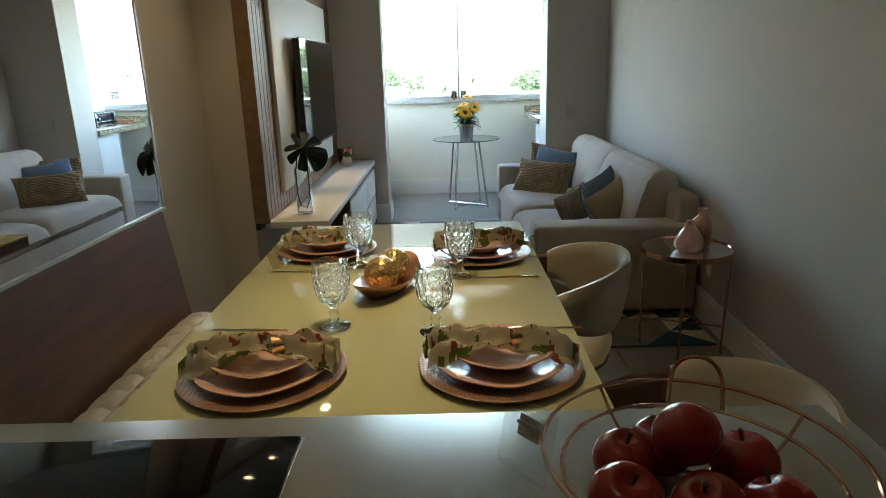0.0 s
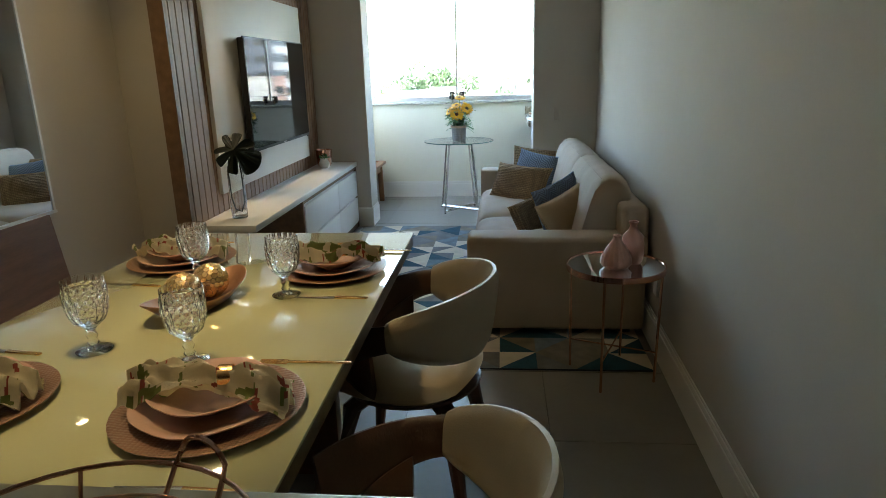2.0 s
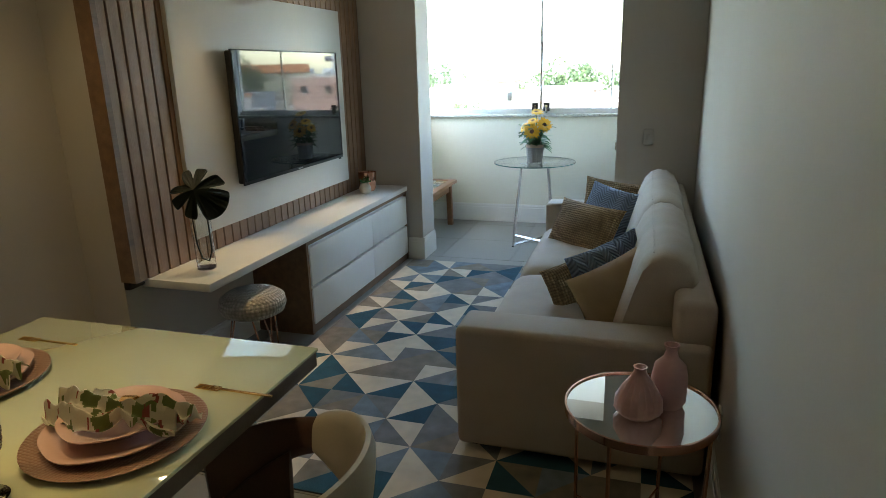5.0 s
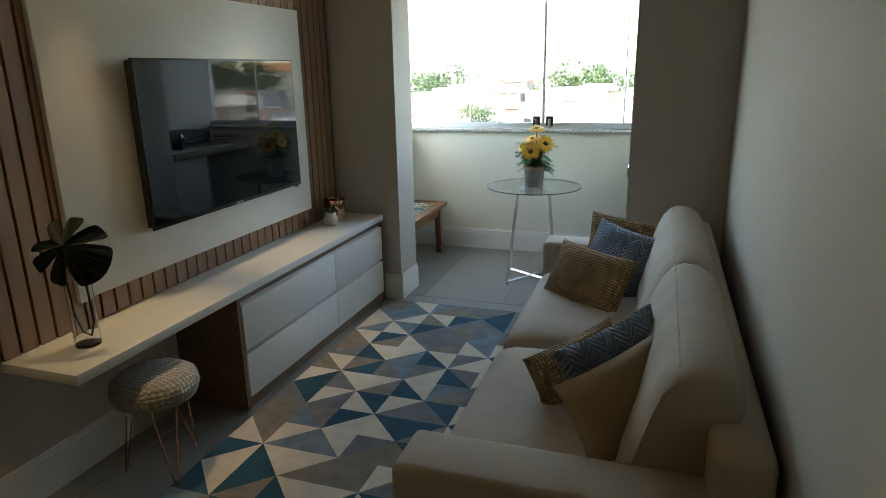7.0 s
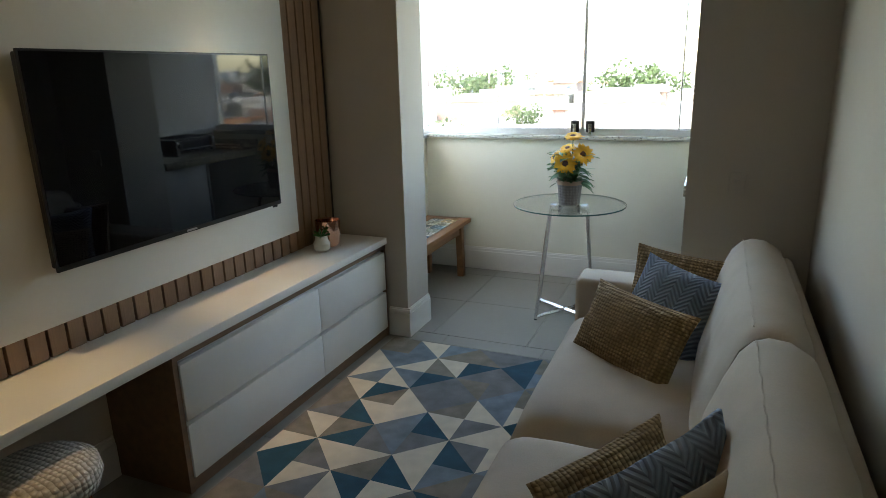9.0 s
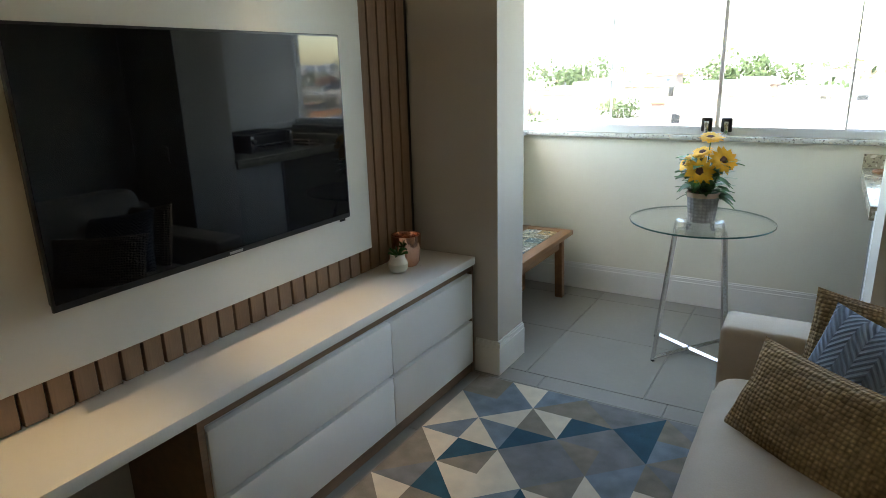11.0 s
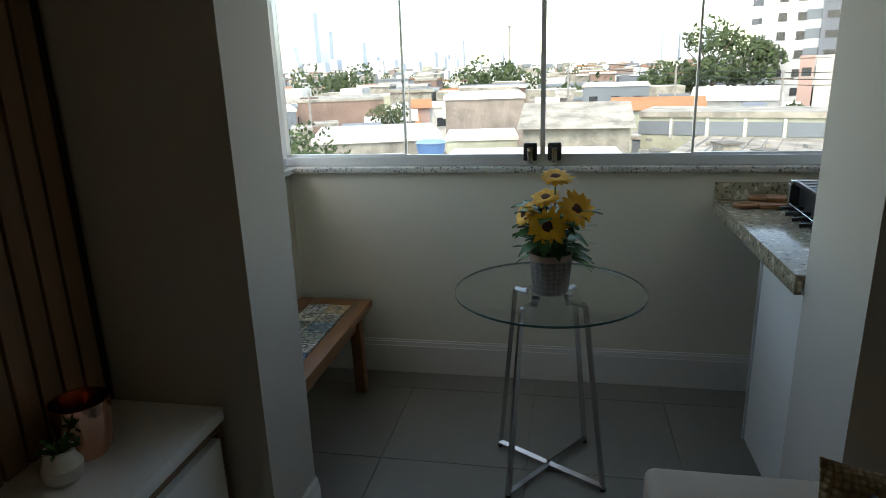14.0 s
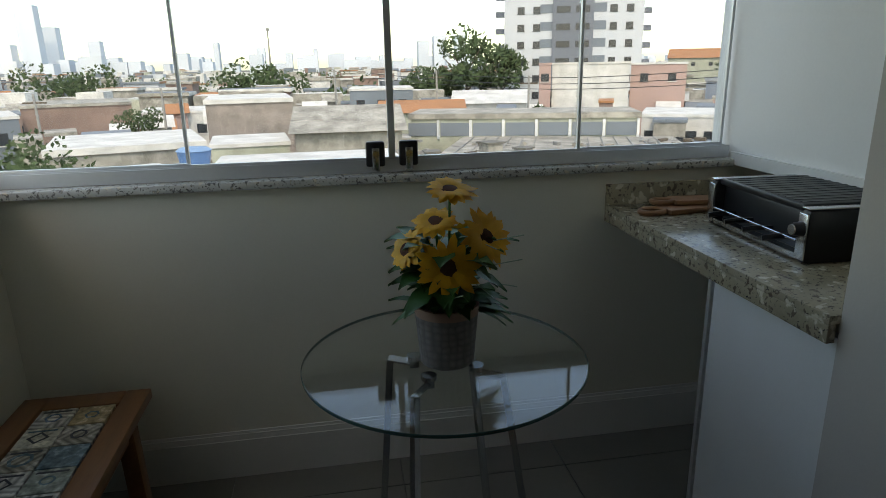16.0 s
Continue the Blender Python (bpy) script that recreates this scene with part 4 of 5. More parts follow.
def cushion(label, center, u, v, w, h, thick, face, rear, seed):
    u, v = Vector(u).normalized(), Vector(v).normalized()
    nrm = u.cross(v).normalized()
    v = nrm.cross(u)
    m = Matrix((u, v, nrm)).transposed().to_4x4()
    m.translation = center
    bm = bmesh.new()
    n = 22
    sides = []
    for sg in (1, -1):
        g = {}
        for i in range(n + 1):
            for j in range(n + 1):
                a, b = 2 * i / n - 1, 2 * j / n - 1
                k = max(0, (1 - a * a) * (1 - b * b)) ** 0.42
                pin_a, pin_b = 1 - 0.07 * (1 - b * b), 1 - 0.07 * (1 - a * a)
                z = sg * (thick / 2 * k + 0.004) + 0.008 * noise.noise(Vector((a * 2.2 + seed, b * 2.2, sg)))
                g[i, j] = bm.verts.new((a * w / 2 * pin_a, b * h / 2 * pin_b, z))
        for i in range(n):
            for j in range(n):
                q = (g[i, j], g[i + 1, j], g[i + 1, j + 1], g[i, j + 1])
                f = bm.faces.new(q if sg > 0 else q[::-1])
                f.material_index = 0 if sg > 0 else 1
        sides.append(g)
    rim = [(i, 0) for i in range(n)] + [(n, j) for j in range(n)] + [(i, n) for i in range(n, 0, -1)] + [(0, j) for j in range(n, 0, -1)]
    for a, b in zip(rim, rim[1:] + rim[:1]):
        bm.faces.new((sides[0][a], sides[1][a], sides[1][b], sides[0][b]))
    c = part("cushion", bm, [face, rear], None, smooth=80, m=m)
    return tagged(c, label, "cushion", "cushions on the sofa")


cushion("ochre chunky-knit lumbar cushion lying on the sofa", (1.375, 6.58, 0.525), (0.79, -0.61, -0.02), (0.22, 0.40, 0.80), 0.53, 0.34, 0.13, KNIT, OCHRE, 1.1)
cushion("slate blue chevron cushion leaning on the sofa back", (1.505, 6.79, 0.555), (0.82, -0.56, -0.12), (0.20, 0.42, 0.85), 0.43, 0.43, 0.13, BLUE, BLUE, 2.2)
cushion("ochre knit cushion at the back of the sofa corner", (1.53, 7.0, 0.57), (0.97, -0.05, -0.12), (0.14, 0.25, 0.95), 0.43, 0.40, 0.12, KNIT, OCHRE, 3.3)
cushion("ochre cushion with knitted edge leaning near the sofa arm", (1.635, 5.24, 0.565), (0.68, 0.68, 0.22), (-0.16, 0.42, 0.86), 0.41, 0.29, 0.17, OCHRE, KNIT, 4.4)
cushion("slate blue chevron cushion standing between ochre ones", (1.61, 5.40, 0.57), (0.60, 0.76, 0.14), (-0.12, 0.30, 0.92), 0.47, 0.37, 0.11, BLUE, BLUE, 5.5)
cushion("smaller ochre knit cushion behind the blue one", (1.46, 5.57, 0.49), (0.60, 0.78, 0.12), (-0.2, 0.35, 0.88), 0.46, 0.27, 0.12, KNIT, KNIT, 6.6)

so = thing("wall_socket", "white plastic wall socket plate on the long wall", "socket", pose(XR - 0.0605, 4.61, 0.34))
part("plate", B(-0.008, 0, -0.035, 0.035, -0.055, 0.055, bevel=0.003), LACQUER, so)
sw = thing("wall_switch", "greige wall switch plate beside the balcony opening", "switch", pose(1.743, YP, 1.03))
part("plate", B(-0.035, 0.035, -0.008, 0, -0.055, 0.055, bevel=0.003), WALL, sw)
part("rocker", B(-0.012, 0.012, -0.012, -0.008, -0.02, 0.02, bevel=0.002), WALL, sw)

# side table with pink vases
sd = thing("side_table", "round copper side table with mirrored top", "side table", pose(1.752, 4.275, 0))
part("mirror_top", lathe(bmesh.new(), [(0, 0.543), (0.216, 0.543), (0.216, 0.551), (0, 0.551)], 48), MIRROR, sd, "round mirrored glass top")
part("rim", lathe(bmesh.new(), [(0.2165, 0.53), (0.2225, 0.53), (0.2225, 0.556), (0.2165, 0.556), (0.2165, 0.53)], 48), COPPER, sd, "copper rim")
F = [(0.2 * math.cos(radians(-112 + 90 * i)), 0.2 * math.sin(radians(-112 + 90 * i))) for i in range(4)]
for fx, fy in F:
    part("leg", rod(bmesh.new(), (fx, fy, 0.0), (fx * 1.04, fy * 1.04, 0.535), 0.006, seg=10), COPPER, sd)
for a, b in ((0, 2), (1, 3)):
    part("cross_bar", rod(bmesh.new(), (*F[a], 0.15), (*F[b], 0.15), 0.004, seg=8), COPPER, sd)
for vx, vy, sc, tall in ((1.745, 4.235, 1.0, 0), (1.83, 4.31, 1.0, 1)):
    flutes = lambda a, z: 1 + 0.035 * abs(math.sin(9 * a)) * (1 if z < 0.12 else 0.2)
    prof = [(0, 0), (0.05, 0), (0.068, 0.02), (0.066, 0.05), (0.045, 0.09), (0.022, 0.125), (0.016, 0.14), (0.020, 0.15), (0.015, 0.15), (0.012, 0.135), (0, 0.13)]
    if tall:
        prof = [(0, 0), (0.04, 0), (0.05, 0.02), (0.052, 0.09), (0.045, 0.13), (0.022, 0.155), (0.016, 0.175), (0.023, 0.195), (0.018, 0.195), (0.012, 0.17), (0, 0.165)]
    p = part("pink_vase", lathe(bmesh.new(), prof, 54, wob=None if tall else flutes), PINK, None, m=pose(vx, vy, 0.5515), smooth=50)
    tagged(p, "tall smooth pink ceramic bottle vase" if tall else "short fluted pink ceramic vase on the side table", "vase")

# ---- balcony ----
gt = thing("glass_table", "round clear glass bistro table on steel legs", "table", pose(0.783, 8.185, 0))
top = part("glass_top", lathe(bmesh.new(), [(0, 0.712), (0.363, 0.712), (0.363, 0.722), (0, 0.722)], 72), TOPGLASS, gt, "clear round glass top")
top.visible_shadow = False
part("glass_rim", lathe(bmesh.new(), [(0.3635, 0.7125), (0.365, 0.7135), (0.365, 0.7205), (0.3635, 0.7215), (0.3635, 0.7125)], 72), GLASSEDGE, gt, "dark green polished glass edge")
FE = [(-0.135, -0.305), (0.215, -0.22), (0.155, 0.10), (-0.195, 0.025)]
for fx, fy in FE:
    tx, ty = (fx - 0.01) * 0.66, (fy + 0.10) * 0.66
    part("leg", rod(bmesh.new(), (fx, fy, 0.008), (tx, ty, 0.69), 0.0125, seg=4), STEEL, gt, smooth=0)
    part("base_bar", rod(bmesh.new(), (fx, fy, 0.02), (0.01 + (fx - 0.01) * 0.03, -0.10 + (fy + 0.10) * 0.03, 0.02), 0.012, seg=4), STEEL, gt, smooth=0)
    part("foot", rod(bmesh.new(), (fx, fy, 0.0), (fx, fy, 0.010), 0.011), BLACK, gt)
    part("top_pad", rod(B(tx * 0.55 - 0.012, tx * 0.55 + 0.012, ty * 0.55 - 0.012, ty * 0.55 + 0.012, 0.68, 0.704), (tx * 0.55, ty * 0.55, 0.70), (tx * 0.55, ty * 0.55, 0.7118), 0.02), STEEL, gt)
    part("top_bar", rod(bmesh.new(), (tx, ty, 0.69), (tx * 0.5, ty * 0.5, 0.69), 0.011, seg=4), STEEL, gt, smooth=0)

fp = thing("sunflower_pot", "artificial sunflowers in a grey quilted ceramic pot", "potted plant", pose(0.787, 8.165, 0.722) @ Matrix.Scale(1.1, 4))
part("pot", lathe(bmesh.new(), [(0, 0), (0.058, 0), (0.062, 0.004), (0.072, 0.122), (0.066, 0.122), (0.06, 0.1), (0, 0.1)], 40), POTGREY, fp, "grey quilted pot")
part("pot_rim", lathe(bmesh.new(), [(0.066, 0.12), (0.073, 0.121), (0.075, 0.143), (0.069, 0.143), (0.066, 0.12)], 40), POTRIM, fp, "tan rim band")
rng = random.Random(5)
FLOWERS = [((-0.010, -0.085, 0.250), (-0.02, -0.92, 0.35), 0.072), ((0.078, -0.045, 0.30), (0.45, -0.75, 0.5), 0.07), ((-0.02, 0.01, 0.325), (-0.2, -0.4, 0.85), 0.055),
           ((0.012, 0.0, 0.395), (0.05, -0.32, 0.95), 0.062), ((-0.085, -0.02, 0.275), (-0.75, -0.45, 0.45), 0.05), ((0.06, 0.06, 0.27), (0.5, 0.6, 0.5), 0.05), ((-0.05, 0.07, 0.27), (-0.4, 0.7, 0.5), 0.05)]
for p, d, r in FLOWERS:
    m = Matrix.Translation(p) @ Vector(d).to_track_quat("Z", "Y").to_matrix().to_4x4()
    bm = bmesh.new()
    for layer, (n, rl, up) in enumerate(((14, r, 0.30), (12, r * 0.86, 0.55))):
        for i in range(n):
            a = 2 * math.pi * (i + 0.5 * layer) / n + rng.uniform(-0.08, 0.08)
            L_ = rl * rng.uniform(0.85, 1.08)
            wd = 0.011
            pts = []
            for s, ww in ((0.25, 0.5), (0.55, 1.0), (0.8, 0.75), (1.0, 0.02)):
                z = up * 0.016 * math.sin(s * 2.6) + rng.uniform(-0.002, 0.002) + 0.003 * layer
                for sd_ in (-1, 1):
                    pts.append(bm.verts.new((L_ * s * math.cos(a) - sd_ * wd * ww * math.sin(a), L_ * s * math.sin(a) + sd_ * wd * ww * math.cos(a), z)))
            for k in range(3):
                bm.faces.new((pts[2 * k], pts[2 * k + 1], pts[2 * k + 3], pts[2 * k + 2]))
    fl = part("petals", bm, PETAL, fp, "yellow petals", 80, m)
    part("seed_head", lathe(bmesh.new(), [(0, 0.010), (0.012, 0.011), (0.021, 0.007), (0.023, 0.0), (0, -0.004)], 20), SEED, fl, "brown seed head")
    part("stalk", tube(bmesh.new(), [(p[0] * 0.3, p[1] * 0.3, 0.10), (p[0] * 0.6, p[1] * 0.6, 0.18), tuple(Vector(p) - Vector(d).normalized() * 0.006)], 0.003, 6), LEAF, fp)
for i in range(110):
    a = i * 2.39996
    bm = bmesh.new()
    L_, wd = rng.uniform(0.06, 0.12), rng.uniform(0.018, 0.034)
    up = rng.uniform(-0.2, 0.9)
    base = Vector((rng.uniform(0.01, 0.05) * math.cos(a), rng.uniform(0.01, 0.05) * math.sin(a), rng.uniform(0.13, 0.30)))
    prev = None
    for k in range(6):
        s = k / 5
        c = base + Vector((math.cos(a) * L_ * s, math.sin(a) * L_ * s, L_ * (up * s - 0.45 * s * s)))
        ww = wd * math.sin(math.pi * (0.12 + 0.86 * s)) * (1 if k % 2 else 0.8)
        off = Vector((-math.sin(a), math.cos(a), 0)) * ww
        cur = (bm.verts.new(c - off), bm.verts.new(c + Vector((0, 0, -0.004))), bm.verts.new(c + off))
        if prev:
            bm.faces.new((prev[0], prev[1], cur[1], cur[0]))
            bm.faces.new((prev[1], prev[2], cur[2], cur[1]))
        prev = cur
    part("leaf", bm, LEAF, fp, smooth=60)
for i in range(14):
    a = rng.uniform(0, 6.28)
    l = rng.uniform(0.10, 0.19)
    z = rng.uniform(0.15, 0.26)
    part("grass_blade", tube(bmesh.new(), [(0.03 * math.cos(a), 0.03 * math.sin(a), z), (l * 0.6 * math.cos(a), l * 0.6 * math.sin(a), z + 0.04), (l * math.cos(a), l * math.sin(a), z + rng.uniform(0.0, 0.08))], 0.0012, 4), mat("pale_blade", (0.35, 0.45, 0.33), 0.6) if i == 0 else bpy.data.materials["pale_blade"], fp)

# low bench with tile inlay
lb = thing("low_bench", "low wooden bench with patterned tile inlay top", "bench", pose(-0.293, 8.195, 0) @ Matrix.Diagonal((1, 1, 1.03, 1)))
BX, BY = 0.19, 0.515
for x0, x1, y0, y1 in ((-BX, -BX + 0.075, -BY, BY), (BX - 0.075, BX, -BY, BY), (-BX + 0.0755, BX - 0.0755, -BY, -BY + 0.08), (-BX + 0.0755, BX - 0.0755, BY - 0.08, BY)):
    part("top_board", B(x0, x1, y0, y1, 0.405, 0.437, bevel=0.004), WOOD_BENCH, lb)
part("top_base", B(-BX + 0.07, BX - 0.07, -BY + 0.07, BY - 0.07, 0.405, 0.424), WOOD_BENCH, lb, smooth=0)
for sx in (-1, 1):
    part("apron", B(sx * (BX - 0.05) - 0.01, sx * (BX - 0.05) + 0.01, -BY + 0.06, BY - 0.06, 0.335, 0.405), WOOD_BENCH, lb, smooth=0)
    for sy in (-1, 1):
        bm = B(sx * (BX - 0.05) - 0.026, sx * (BX - 0.05) + 0.026, sy * (BY - 0.13) - 0.026, sy * (BY - 0.13) + 0.026, 0.0, 0.405, bevel=0.004)
        for q in bm.verts:
            if q.co.z < 0.05:
                q.co.y += sy * 0.015
                q.co.x += sx * 0.006
        part("leg", bm, WOOD_BENCH, lb)
for sy in (-1, 1):
    part("apron", B(-BX + 0.06, BX - 0.06, sy * (BY - 0.13) - 0.01, sy * (BY - 0.13) + 0.01, 0.335, 0.405), WOOD_BENCH, lb, smooth=0)
TC = [(0.64, 0.60, 0.48), (0.20, 0.28, 0.38), (0.50, 0.38, 0.22), (0.70, 0.67, 0.60), (0.16, 0.22, 0.24), (0.46, 0.42, 0.34), (0.34, 0.36, 0.30)]
TM = [relief(mat("tile_glaze", c, 0.25, scale=25, vary=0.5, bump=0), "chevron", 70, 0.0, 0.001, 0.3 * i, darken=0.55) if i % 2 else mat("tile_glaze", c, 0.25, scale=40, vary=0.7, bump=0) for i, c in enumerate(TC)]
rng = random.Random(21)
tp = 0.1085
for i in range(2):
    for j in range(8):
        x0, y0 = -tp + i * tp, -4 * tp + j * tp
        t = part("tile", B(x0 + 0.0025, x0 + tp - 0.0025, y0 + 0.0025, y0 + tp - 0.0025, 0.424, 0.4345, bevel=0.001, seg=1), rng.choice(TM), lb)
        cx, cy = x0 + tp / 2, y0 + tp / 2
        r = rng.uniform(0.018, 0.034)
        part("tile_motif", lathe(bmesh.new(), [(r * 0.7, 0.4346), (r * 0.7, 0.4352), (r, 0.4352), (r, 0.4346), (r * 0.7, 0.4346)], rng.choice((4, 6, 8, 20)), cx, cy), rng.choice((TM[4], BLACK, TM[1])), t, smooth=0)
        if rng.random() < 0.6:
            part("tile_motif", B(cx - 0.04, cx + 0.04, cy + 0.032, cy + 0.04, 0.4346, 0.4351), rng.choice((BLACK, TM[4])), t, smooth=0)

# granite counter with cabinet
gc = thing("granite_counter", "speckled beige granite counter beside the window", "counter", pose(0, 0, 0))
part("slab", B(1.495, XBR, YB + 0.002, YW - 0.018, 0.927, 0.947, bevel=0.002), GRANITE, gc)
part("front_edge", B(1.495, 1.515, YB + 0.002, YW - 0.018, 0.886, 0.9265, bevel=0.002), GRANITE, gc)
part("backsplash", B(1.495, XBR, YW - 0.0175, YW - 0.001, 0.886, 1.022, bevel=0.002), GRANITE, gc)
part("backsplash", B(1.535, XBR, YB + 0.002, YB + 0.02, 0.9475, 1.022, bevel=0.002), GRANITE, gc)
cb = thing("balcony_cabinet", "white cabinet under the granite counter", "cabinet", pose(0, 0, 0))
part("body", B(1.565, XBR - 0.002, YB + 0.004, 8.225, 0.11, 0.926), LACQUER, cb, smooth=0)
# Plinth is added as support, its dark colour standing for the shade below.
part("plinth", B(1.66, XBR - 0.002, YB + 0.004, 8.19, 0.0, 0.1098), SLAT_DARK, cb, smooth=0)
part("door", B(1.545, 1.563, YB + 0.004, 8.208, 0.115, 0.878, bevel=0.002), LACQUER, cb, "plain white door")
part("edge_strip", B(1.540, 1.5645, 8.215, 8.229, 0.11, 0.885), ALU, cb, smooth=0)
part("finger_pull", B(1.540, 1.564, YB + 0.004, 8.213, 0.88, 0.8855), ALU, cb, smooth=0)

gr = thing("electric_grill", "black and steel tabletop electric grill", "grill", pose(1.835, 8.27, 0.9475, 0, 0, -3))
part("body", B(-0.12, 0.15, -0.20, 0.20, 0.02, 0.125, bevel=0.006), BLACK, gr)
for y0, y1 in ((-0.235, -0.198), (0.198, 0.235)):
    part("end_panel", B(-0.15, 0.17, y0, y1, 0.0, 0.14, bevel=0.012), BLACK, gr)
    part("steel_cap", B(-0.155, -0.148, y0 + 0.002, y1 - 0.002, 0.01, 0.13, bevel=0.003), STEEL, gr, "brushed steel cap")
    part("steel_strip", B(-0.15, 0.17, y0 + 0.004, y1 - 0.004, 0.14, 0.144, bevel=0.001), STEEL, gr)
part("hot_plate", B(-0.14, 0.16, -0.195, 0.195, 0.128, 0.148, bevel=0.005), BLACK, gr, "black ribbed hot plate")
for i in range(12):
    part("plate_rib", B(-0.13, 0.15, -0.175 + i * 0.031, -0.165 + i * 0.031, 0.148, 0.1495), BLACK, gr, smooth=0)
part("drip_shelf", B(-0.15, -0.12, -0.197, 0.197, 0.008, 0.022), STEEL, gr, smooth=0)
part("front_rail", rod(bmesh.new(), (-0.15, -0.197, 0.055), (-0.15, 0.197, 0.055), 0.004), STEEL, gr)
for i in range(4):
    y = -0.14 + i * 0.09
    part("pan_handle", tube(bmesh.new(), [(-0.12, y, 0.05), (-0.17, y, 0.052), (-0.20, y + 0.01, 0.046)], 0.008, 8), BLACK, gr)
kb = part("knob", rod(bmesh.new(), (-0.155, -0.216, 0.09), (-0.18, -0.216, 0.09), 0.019, 0.016, 20), BLACK, gr)
part("knob_cap", rod(bmesh.new(), (-0.18, -0.216, 0.09), (-0.183, -0.216, 0.09), 0.014, 0.013, 20), STEEL, kb)

for (px_, py_, pz, rz, sc) in ((1.645, 8.665, 0.9475, 8, 1.0), (1.70, 8.705, 0.9675, -6, 0.85)):
    cbd = thing("cutting_board", "small wooden serving board with a cut-out handle", "cutting board", pose(px_, py_, pz, 0, 0, rz), "boards on the counter")
    part("blade", B(-0.02, 0.2 * sc, -0.05 * sc, 0.05 * sc, 0, 0.019, bevel=0.005), BOARD, cbd)
    part("handle", tube(bmesh.new(), [(-0.06 * sc + 0.045 * math.cos(k) * sc, 0.032 * math.sin(k) * sc, 0.0095) for k in [2 * math.pi * j / 20 for j in range(20)]], 0.0092, 8, True), BOARD, cbd)

# ---- outside ----
GZ = -8.0
CONC = mat("concrete", (0.27, 0.255, 0.22), 0.9, scale=0.9, vary=0.7, bump=0.05, fine=5)
BRICKP = mat("pink_block", (0.25, 0.215, 0.19), 0.9, scale=0.9, vary=0.5, fine=7, bump=0.05)
CREAMW = mat("cream_render", (0.33, 0.34, 0.27), 0.9, scale=0.8, vary=0.35, fine=5)
ROOFW = mat("pale_roof", (0.50, 0.49, 0.46), 0.8, scale=0.7, vary=0.35, fine=5)
BRICKW = mat("brickwork", (0.21, 0.145, 0.12), 0.9, scale=0.5, vary=0.4, fine=6)
ORANGE = mat("clay_roof", (0.32, 0.15, 0.07), 0.9, scale=0.6, vary=0.25, fine=8)
TOWERW = mat("tower_white", (0.46, 0.48, 0.50), 0.8, scale=0.1, vary=0.06)
TOWERG = mat("tower_grey", (0.14, 0.155, 0.18), 0.8, scale=0.1, vary=0.1)
DARKWIN = mat("dark_window", (0.03, 0.035, 0.04), 0.2, vary=0.2)
PINKW = mat("pink_render", (0.36, 0.25, 0.22), 0.9, scale=0.3, vary=0.12)
BLUEG = mat("blue_grey_render", (0.15, 0.175, 0.20), 0.9, scale=0.3, vary=0.15)
GROUND = mat("town_ground", (0.13, 0.125, 0.11), 0.95, scale=0.05, vary=0.4, fine=0.8)
FOLI = mat("foliage", (0.042, 0.068, 0.024), 0.9, scale=0.8, vary=0.4, island=True, rand=0.5)
BARK = mat("bark", (0.09, 0.07, 0.05), 0.95)
# Distance haze is mixed into the far towers' base colour.
HAZE = mat("hazed_far_tower", (0.52, 0.56, 0.60), 0.9, scale=0.02, vary=0.15, island=True, rand=0.4)
FAR = [CONC, CREAMW, ROOFW, BRICKW, CONC, BLUEG, TOWERW]
gm = bmesh.new()
bmesh.ops.create_grid(gm, x_segments=60, y_segments=60, size=2600)
for q in gm.verts:
    d = math.hypot(q.co.x, q.co.y)
    q.co.z = max(0, d - 500) * 0.004 * (0.5 + noise.noise(q.co * 0.002))
structure("ground", gm, GROUND, "town ground reaching the horizon", "ground").location.z = GZ


def polar(bearing, dist):
    b = radians(bearing + (1.6 if dist < 300 else 0))
    return 0.6 + dist * math.sin(b), 6.75 + dist * math.cos(b)


def house(name, label, b0, b1, dist, deep, ztop, wall, roof, category="building", wins=0, rows=1, gable=0.0, lip=0.25):
    """A building that spans two bearings at a distance; its front faces the balcony."""
    (xa, ya), (xb, yb) = polar(b0, dist), polar(b1, dist)
    w = math.hypot(xb - xa, yb - ya)
    ang = math.degrees(math.atan2(yb - ya, xb - xa))
    h_ = thing(name, label, category, pose((xa + xb) / 2, (ya + yb) / 2, GZ, 0, 0, ang))
    hh = ztop - GZ
    part("wall", B(-w / 2, w / 2, 0, deep, -1, hh), wall, h_, smooth=0)
    if gable:
        bm = bmesh.new()
        for xx in (-w / 2 - 0.3, w / 2 + 0.3):
            for yy, zz in ((-0.4, hh + 0.005), (deep / 2, hh + gable), (deep + 0.4, hh + 0.005)):
                bm.verts.new((xx, yy, zz))
        bm.verts.ensure_lookup_table()
        q = bm.verts
        for f in ((0, 1, 4, 3), (1, 2, 5, 4), (0, 3, 5, 2), (0, 2, 1), (3, 4, 5)):
            bm.faces.new([q[i] for i in f])
        part("roof", bm, roof, h_, smooth=0)
    else:
        part("roof", B(-w / 2 - lip * 0.4, w / 2 + lip * 0.4, -lip * 0.4, deep + lip * 0.4, hh + 0.005, hh + lip), roof, h_, smooth=0)
    for r in range(rows if wins else 0):
        for i in range(wins):
            x = -w / 2 + w * (i + 0.5) / wins
            z = hh - 1.6 - 2.8 * r
            wn = part("window", B(x - 0.5, x + 0.5, -0.05, 0.02, z - 0.5, z + 0.5), DARKWIN, h_, smooth=0)
            part("window_sill", B(x - 0.6, x + 0.6, -0.12, -0.055, z - 0.6, z - 0.51), ROOFW, wn, smooth=0)
    return h_


